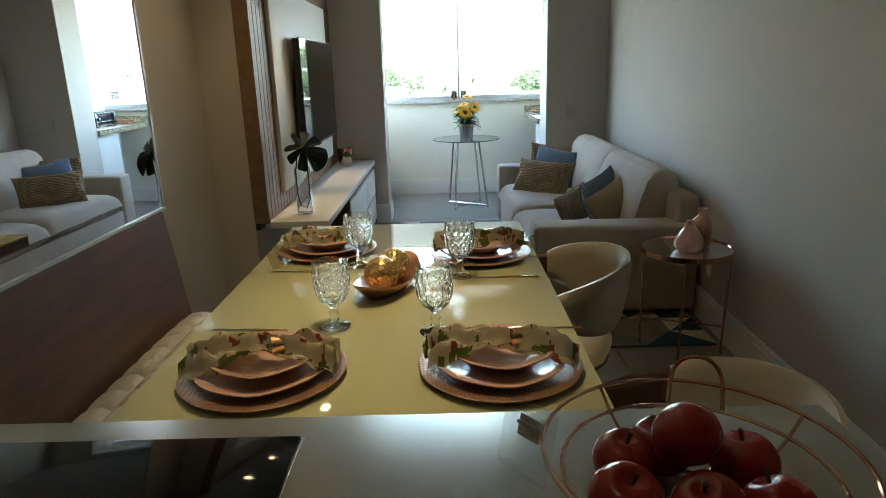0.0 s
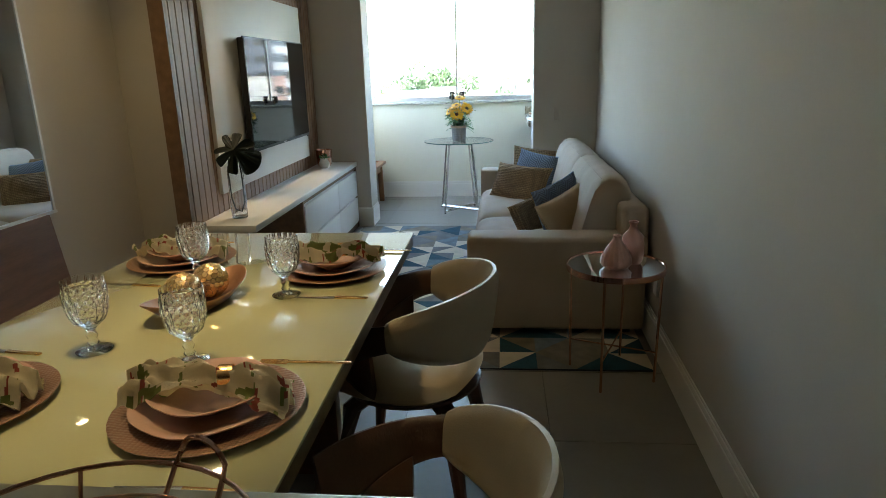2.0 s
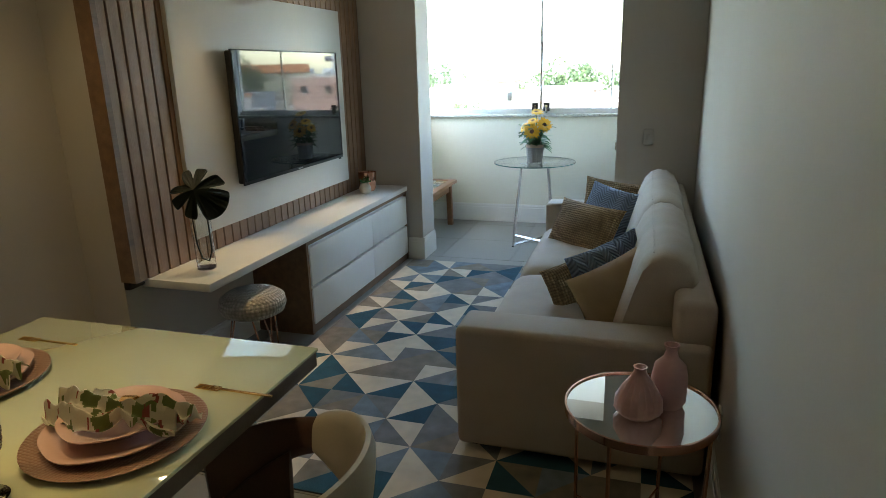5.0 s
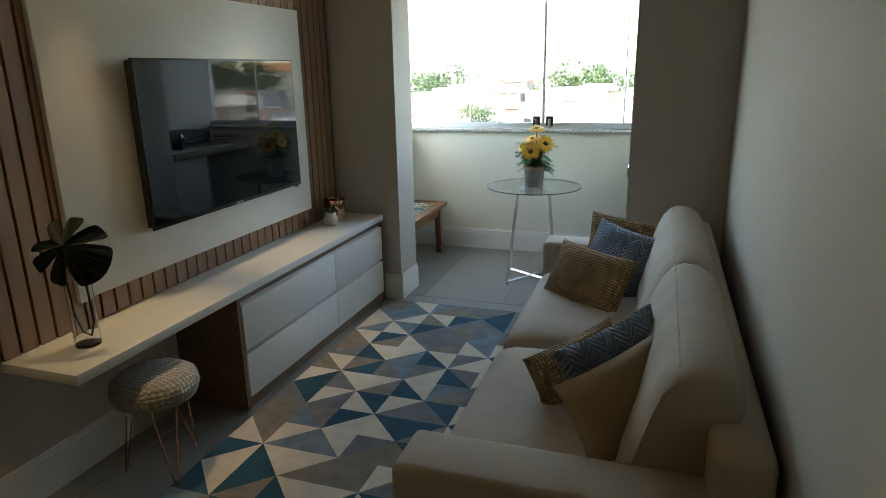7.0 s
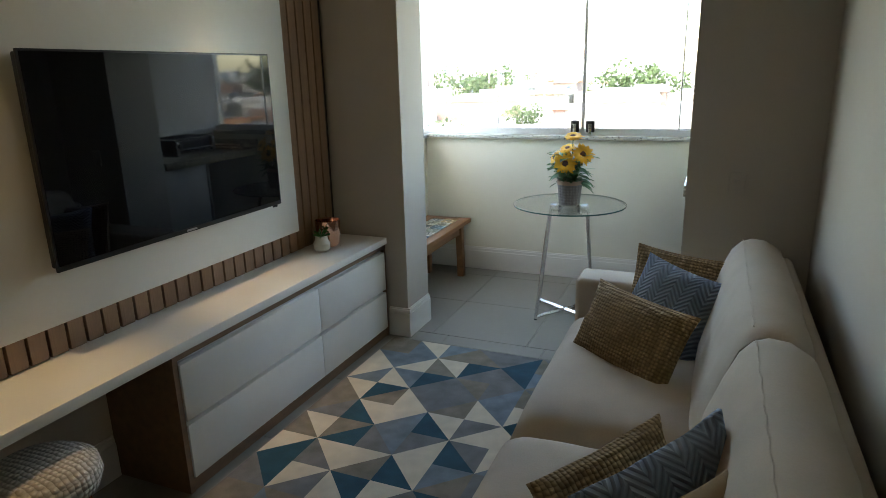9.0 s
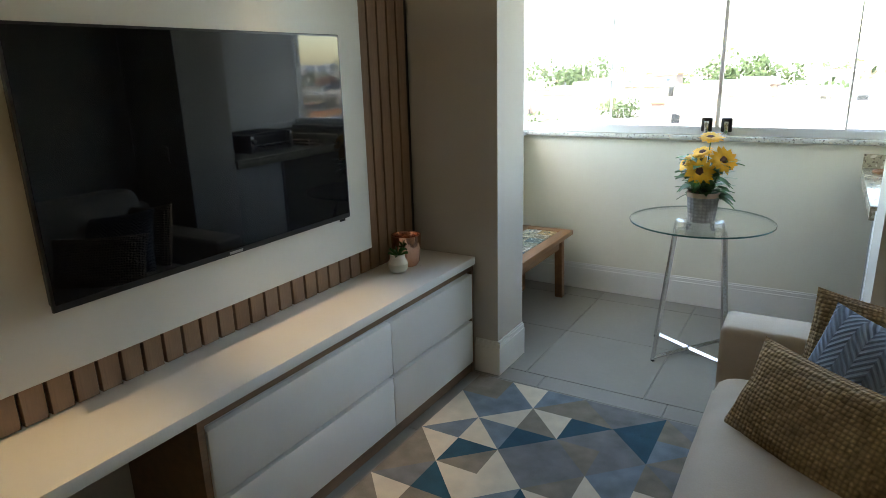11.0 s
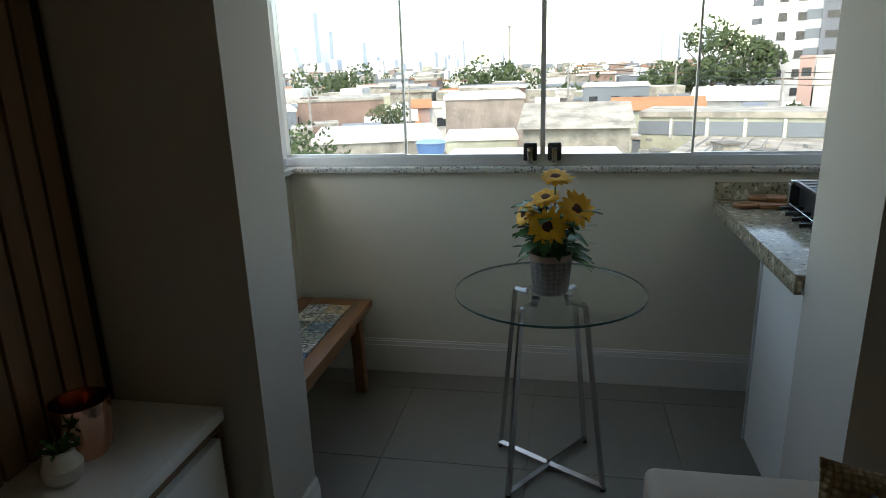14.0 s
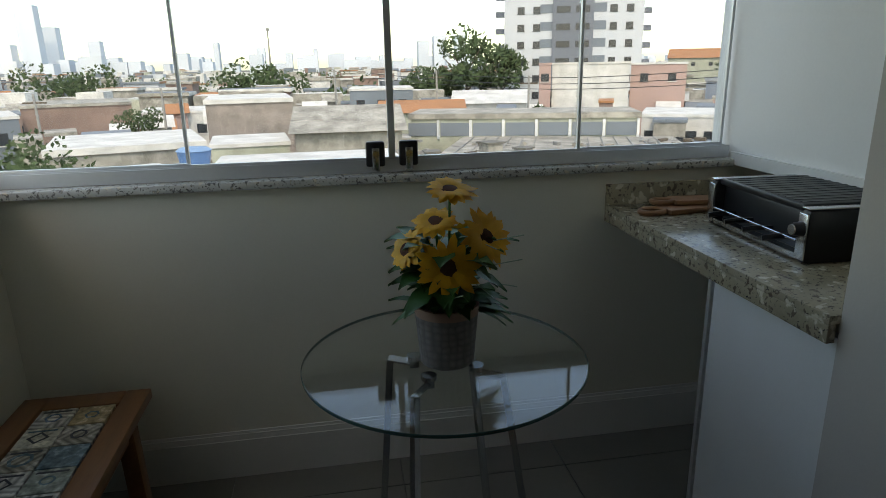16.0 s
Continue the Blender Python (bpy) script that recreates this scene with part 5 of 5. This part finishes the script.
house("warehouse", "pale green rendered building with a white flat roof", -12.5, 4.6, 24, 5, -2.45, CREAMW, ROOFW, lip=0.3)
house("low_building", "low stained concrete building with white roof", -34, -14.5, 26, 6, -2.95, CONC, ROOFW, lip=0.3)
house("white_annex", "narrow white rendered stair block", -14.4, -12.6, 25, 3, -2.5, ROOFW, ROOFW)
house("stained_house", "stained concrete house wall with pale coping", -24, -12.5, 37, 8, -2.6, CONC, ROOFW, lip=0.35)
house("clay_house", "small house with clay coloured wall", -12.0, -5.5, 36, 5, -2.6, CREAMW, ROOFW, lip=0.2)
house("gable_house", "grey unplastered house with sloping tile roof", -5.0, 4.4, 34, 9, -1.8, CONC, CONC, gable=1.1)
house("brick_house", "pink unplastered brick house", -12.0, -5.0, 48, 9, -0.9, BRICKP, ROOFW, lip=0.3)
house("rooftop_building", "long flat building with worn grey roof and clutter", 4.8, 33, 27, 16, -3.35, CONC, CONC, lip=0.2)
gb = house("glazed_gallery", "long gallery with a glazed band and metal roof", 5.2, 25, 43, 5, -2.0, CREAMW, CONC, lip=0.35)
for i in range(7):
    x = -6.6 + i * 2.15
    part("window_band", B(x - 0.95, x + 0.95, -0.06, 0.02, GZ * 0 + 4.9, 5.75), BLUEG, gb, smooth=0)
    part("post", B(x + 0.97, x + 1.14, -0.12, 0.02, 4.7, 5.95), ALU, gb, smooth=0)
house("orange_house", "house with orange clay tile roof", 2.5, 10, 62, 8, -2.9, CREAMW, ORANGE, gable=1.0)
house("blue_building", "blue grey flat-roofed workshop", 0, 5.5, 80, 10, -1.4, BLUEG, ROOFW, wins=3)
house("white_shed", "white shed with pale ribbed roof", 9, 15.5, 70, 10, -2.6, ROOFW, ROOFW, gable=1.2)
house("pink_building", "white rendered two-storey building with pink ends", 17.6, 24, 88, 9, 1.2, ROOFW, ROOFW, wins=0)
house("pink_annex", "pink rendered annex with two windows", 24.1, 28.5, 90, 9, 1.0, PINKW, ROOFW, wins=2)
house("pink_annex", "narrow pink rendered stair block with one window", 16.5, 17.5, 87, 9, 1.2, PINKW, PINKW, wins=1)
house("white_house", "white rendered house with small windows", 25.2, 31.5, 56, 8, -3.0, ROOFW, ROOFW, wins=4)
house("white_house", "white house with pitched pale roof", 31.8, 40, 48, 8, -3.6, ROOFW, ROOFW, wins=3, gable=1.4)
house("orange_house", "yellow house with clay roof on the hillside", 27, 33.5, 190, 14, 2.0, CREAMW, ORANGE, wins=5, gable=2.5)
house("brick_workshop", "red brick workshop behind the low buildings", -25, -17.5, 66, 10, -1.5, BRICKW, CONC)
house("blue_workshop", "blue grey workshop wall with openings", -33, -25.2, 64, 10, -2.2, BLUEG, ROOFW, wins=3)
house("white_workshop", "long white low workshop", -17, -6, 74, 10, -3.0, ROOFW, ROOFW, wins=6)
# small sheds and parapets that break up the near roofs
rng = random.Random(31)
SHEDS = [CONC, BRICKW, BLUEG, ROOFW, PINKW]
for i in range(120):
    b, d = rng.uniform(-38, 38), rng.uniform(44, 110)
    w = rng.uniform(1.2, 3.2) * 180 / math.pi / d
    house("shed", "small weathered rendered house in the town", b, b + w, d, rng.uniform(3, 6), -5.2 + rng.uniform(0, 2.6), rng.choice(SHEDS), rng.choice((ROOFW, ORANGE, CONC, BLUEG)), wins=rng.choice((0, 1, 2)), gable=rng.choice((0, 0, 0.9)))
RIB = mat("roof_rib", (0.24, 0.235, 0.22), 0.85, scale=1.5, vary=0.4)
for nm, w_, d_, zz in (("warehouse", 0, 7.0, -2.45), ("low_building", 0, 6.0, -2.65), ("gable_house", 0, 0, 0), ("rooftop_building", 12.5, 15.5, -3.15)):
    ob_ = bpy.data.objects[nm]
    if w_:
        for i in range(int(w_ / 0.8)):
            x_ = -w_ / 2 + 0.4 + i * 0.8
            part("roof_seam", B(x_ - 0.03, x_ + 0.03, 0.1, d_ - 0.1, zz - GZ + 0.052, zz - GZ + 0.09), RIB, ob_, smooth=0)
    for i in range(4):
        x_ = -2.6 + 1.7 * i
        part("wall_pilaster", B(x_ - 0.1, x_ + 0.1, -0.06, -0.002, 0, 5.2), RIB, ob_, smooth=0)
for i in range(60):
    b, d = rng.uniform(5.5, 32), rng.uniform(28, 41)
    x, y = polar(b, d)
    s = rng.uniform(0.15, 0.5)
    rb = part("roof_rubble", B(-s, s, -0.1, 0.1, 0, rng.uniform(0.06, 0.25), bevel=0.01), rng.choice((RIB, CONC, BARK)), None, m=pose(x, y, -3.15, 0, 0, rng.uniform(0, 180)))
    tagged(rb, "weathered plank or block lying on the flat roof", "rubble", "rubble on the flat roof")
# rooftop clutter
for i, (b, d, s) in enumerate(((7, 31, 0.7), (12.3, 33, 0.9), (15.2, 32, 0.7), (10.0, 30, 0.35))):
    x, y = polar(b, d)
    pk = thing("rooftop_unit", "small weathered concrete unit on the flat roof", "roof unit", pose(x, y, -3.15, 0, 0, 20 * i), "rooftop units")
    part("block", B(-s / 2, s / 2, -s / 2, s / 2, 0, s * 0.75, bevel=0.03), CONC, pk)
    part("lid", B(-s * 0.6, s * 0.6, -s * 0.6, s * 0.6, s * 0.755, s * 0.85), GROUND, pk, smooth=0)
x, y = polar(-13.4, 26)
wt = thing("water_tank", "blue plastic water tank on the stair block", "water tank", pose(x, y, -2.25))
part("body", lathe(bmesh.new(), [(0, 0), (0.5, 0), (0.62, 0.7), (0.62, 0.75), (0, 0.75)], 24), mat("tank_blue", (0.06, 0.14, 0.30), 0.5), wt)
part("lid", lathe(bmesh.new(), [(0, 0.752), (0.66, 0.752), (0.5, 0.86), (0, 0.9)], 24), mat("tank_lid", (0.16, 0.26, 0.40), 0.5), wt)

x, y = polar(-4.8, 520)
mast = thing("antenna_mast", "slender far lattice antenna mast above the town", "mast", pose(x, y, GZ))
part("pole", rod(bmesh.new(), (0, 0, 0), (0, 0, 38), 0.9, 0.45, 8), RIB, mast)
part("antenna_head", rod(bmesh.new(), (0, 0, 36), (0, 0, 38.5), 1.3, 1.3, 8), RIB, mast)
for b, d, top in ((-15.2, 52, 0.2), (-1.2, 60, 1.2), (7.6, 66, 0.9), (15.6, 58, 0.4), (-24, 55, 0.0)):
    x, y = polar(b, d)
    up = thing("utility_pole", "thin concrete utility pole between the houses", "pole", pose(x, y, GZ), "utility poles")
    part("post", rod(bmesh.new(), (0, 0, 0), (0, 0, top - GZ), 0.14, 0.09, 8), RIB, up)
    part("crossarm", B(-0.8, 0.8, -0.05, 0.05, top - GZ - 0.7, top - GZ - 0.58), BARK, up, smooth=0)

# apartment tower with its windows
x, y = polar(19.2, 122)
tw = thing("apartment_tower", "white and grey apartment tower with dark square windows", "apartment building", pose(x, y, GZ, 0, 0, -19.2))
part("wall", B(-12.2, 12.2, 0, 18, -1, 55), TOWERW, tw, smooth=0)
part("centre_wall", B(-3.6, 3.6, -0.4, 0.0, -1, 55), TOWERG, tw, smooth=0)
w0 = None
for r in range(17):
    z = 3.2 + r * 2.95
    for xx in (-9.2, -6.4, 7.0, 9.8):
        mm = pose(xx, 0, z)
        if w0 is None:
            w0 = part("window", box(B(-0.62, 0.62, -0.06, 0.02, 0, 1.15), -0.72, 0.72, -0.1, 0.0, -0.12, -0.02), DARKWIN, tw, smooth=0, m=mm)
        else:
            shared("window", w0, tw, mm)
    if r == 0:
        bal = part("balcony", B(-1.0, 1.0, -0.5, 0.02, -0.3, 0.75), TOWERG, tw, smooth=0, m=pose(-13.1, 4, z))
        wide = part("window", B(-1.2, 1.2, -0.46, -0.38, 0, 1.5), BLUEG, tw, smooth=0, m=pose(-4.6, 0.4, z))
        dark = part("window", B(-1.2, 1.2, -0.46, -0.38, 0, 1.1), DARKWIN, tw, smooth=0, m=pose(-1.7, 0, z))
    else:
        shared("balcony", bal, tw, pose(-13.1, 4, z))
        shared("window", wide, tw, pose(-4.6, 0.4, z))
        shared("window", dark, tw, pose(-1.7, 0, z))
    shared("balcony", bal, tw, pose(13.0, 4, z))
    shared("window", wide, tw, pose(4.6, 0.4, z))
    shared("window", dark, tw, pose(1.7, 0, z))


def foliage(bm, cx, cy, cz, r, n, rng, leaf):
    for _ in range(n):
        d = Vector((rng.gauss(0, 1), rng.gauss(0, 1), rng.gauss(0, 0.8))).normalized() * r * rng.uniform(0.45, 1.0) ** 0.6
        c = Vector((cx, cy, cz)) + d
        u = Vector((rng.gauss(0, 1), rng.gauss(0, 1), rng.gauss(0, 1))).normalized()
        v_ = u.orthogonal().normalized()
        l = leaf * rng.uniform(0.6, 1.3)
        bm.faces.new([bm.verts.new(c + q) for q in (u * l, v_ * l * 0.6, -u * l, -v_ * l * 0.6)])


def tree(bearing, dist, height, spread, seed, label="leafy green tree among the houses", leaf=0.3, n=90):
    rng = random.Random(seed)
    x, y = polar(bearing, dist)
    t = thing("tree", label, "tree", pose(x, y, GZ), "trees of the town")
    bm = rod(bmesh.new(), (0, 0, 0), (0.1, 0, height * 0.6), 0.05 * height * 0.5, 0.02 * height * 0.5, 8)
    for k in range(5):
        a = k * 1.3
        rod(bm, (0.05, 0, height * (0.35 + 0.05 * k)), (spread * 0.6 * math.cos(a), spread * 0.6 * math.sin(a), height * (0.62 + 0.06 * k)), 0.012 * height, 0.004 * height, 6)
    part("trunk", bm, BARK, t)
    bm = bmesh.new()
    for k in range(13):
        a, rr = rng.uniform(0, 6.28), spread * rng.uniform(0.1, 0.8)
        foliage(bm, rr * math.cos(a), rr * math.sin(a), height * rng.uniform(0.5, 0.92), spread * rng.uniform(0.25, 0.45), n, rng, leaf)
    part("crown", bm, FOLI, t, smooth=0)


for i, (b, d, h_, s) in enumerate(((10.2, 112, 14.5, 7), (13.2, 118, 13, 5), (7, 125, 9, 6), (-25.5, 27, 6.8, 2.6), (-29, 26, 7.2, 3), (-32.5, 27, 7, 3), (-17.5, 58, 6.5, 2.5), (15.2, 76, 5.0, 2.2), (33, 150, 14, 8), (36, 150, 15, 8), (-7, 140, 9, 9), (-22, 160, 9, 10))):
    tree(b, d, h_, s, 40 + i, leaf=0.13 if d < 60 else 0.5)

# the rest of the town
rng = random.Random(77)
bm = bmesh.new()
for k in range(1100):
    b, d = rng.uniform(-62, 62), 95 + 620 * rng.random() ** 1.3
    if 12 < b < 27 and d < 160:
        continue
    x, y = polar(b, d)
    w, dp, hh = rng.uniform(4, 9), rng.uniform(4, 9), rng.uniform(2.5, 6.5) + max(0, d - 250) * 0.008
    n0 = len(bm.faces)
    box(bm, x - w / 2, x + w / 2, y, y + dp, GZ - 1, GZ + hh)
    bm.faces.ensure_lookup_table()
    mi = rng.choice((0, 1, 2, 2, 3, 4, 5, 6))
    for f in bm.faces[n0:]:
        f.material_index = 2 if f.calc_center_median().z > GZ + hh - 0.1 and rng.random() < 0.6 else mi
    if rng.random() < 0.5:
        n0 = len(bm.faces)
        box(bm, x - w / 2 - 0.3, x + w / 2 + 0.3, y - 0.3, y + dp, GZ + hh + 0.01, GZ + hh + 0.5)
        bm.faces.ensure_lookup_table()
        for f in bm.faces[n0:]:
            f.material_index = rng.choice((7, 0, 5, 2, 2, 0))
town = part("town_houses", bm, FAR + [ORANGE], None, smooth=0)
tagged(town, "far low houses of the town", "buildings", kind="stuff")
bm = bmesh.new()
for k in range(110):
    b, d = rng.uniform(-62, 62), rng.uniform(100, 600)
    x, y = polar(b, d)
    foliage(bm, x, y, GZ + rng.uniform(2, 4.5), rng.uniform(2.5, 5), 70, rng, 0.7)
tagged(part("far_trees", bm, FOLI, None, smooth=0), "far tree crowns between the houses", "trees", kind="stuff")
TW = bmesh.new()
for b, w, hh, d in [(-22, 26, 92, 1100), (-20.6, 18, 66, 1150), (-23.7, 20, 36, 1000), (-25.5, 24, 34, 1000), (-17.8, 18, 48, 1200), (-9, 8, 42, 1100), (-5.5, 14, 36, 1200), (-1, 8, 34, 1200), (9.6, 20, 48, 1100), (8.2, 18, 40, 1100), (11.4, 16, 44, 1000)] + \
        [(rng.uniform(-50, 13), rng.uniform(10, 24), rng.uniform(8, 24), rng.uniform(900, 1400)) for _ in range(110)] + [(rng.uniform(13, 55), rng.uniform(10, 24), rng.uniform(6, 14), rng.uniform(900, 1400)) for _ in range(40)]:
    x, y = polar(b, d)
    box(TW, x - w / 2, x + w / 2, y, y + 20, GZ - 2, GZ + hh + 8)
tagged(part("city_skyline", TW, HAZE, None, smooth=0), "city towers on the horizon, haze mixed into their pale colour", "skyline", kind="stuff")
for zz, b0 in ((1.2, 0), (0.6, 0), (0.1, 0)):
    (xa, ya), (xb, yb) = polar(2, 80), polar(38, 60)
    cbl = part("overhead_cable", tube(bmesh.new(), [(xa + (xb - xa) * s, ya + (yb - ya) * s, zz - 1.2 * math.sin(math.pi * s)) for s in [i / 12 for i in range(13)]], 0.035, 4), BLACK, None)
    tagged(cbl, "thin black overhead cable above the roofs", "cable", "overhead cables")

# ---- floor tiles ----
floor_ob = bpy.data.objects["floor"]


def lay(x0, x1, y0, y1, ox, oy, step, gap=0.003):
    """Square tiles on a grid through (ox, oy), cut at the rectangle's edges."""
    made = {}
    i0, i1 = math.floor((x0 - ox) / step), math.ceil((x1 - ox) / step)
    j0, j1 = math.floor((y0 - oy) / step), math.ceil((y1 - oy) / step)
    for i in range(i0, i1):
        for j in range(j0, j1):
            xa, xb = max(x0, ox + i * step + gap / 2), min(x1, ox + (i + 1) * step - gap / 2)
            ya, yb = max(y0, oy + j * step + gap / 2), min(y1, oy + (j + 1) * step - gap / 2)
            if xb - xa < 0.01 or yb - ya < 0.01:
                continue
            key = (round(xb - xa, 3), round(yb - ya, 3))
            if key not in made:
                made[key] = part("tile", B(0, xb - xa, 0, yb - ya, -0.0078, 0.0, bevel=0.001, seg=1), TILE, floor_ob, m=pose(xa, ya, 0))
            else:
                shared("tile", made[key], floor_ob, pose(xa, ya, 0))


lay(XL, XR, YK, 7.448, 1.425, 3.685, 0.606)
lay(XBL, XBR, 7.452, YW, 0.103, 7.452, 0.604)
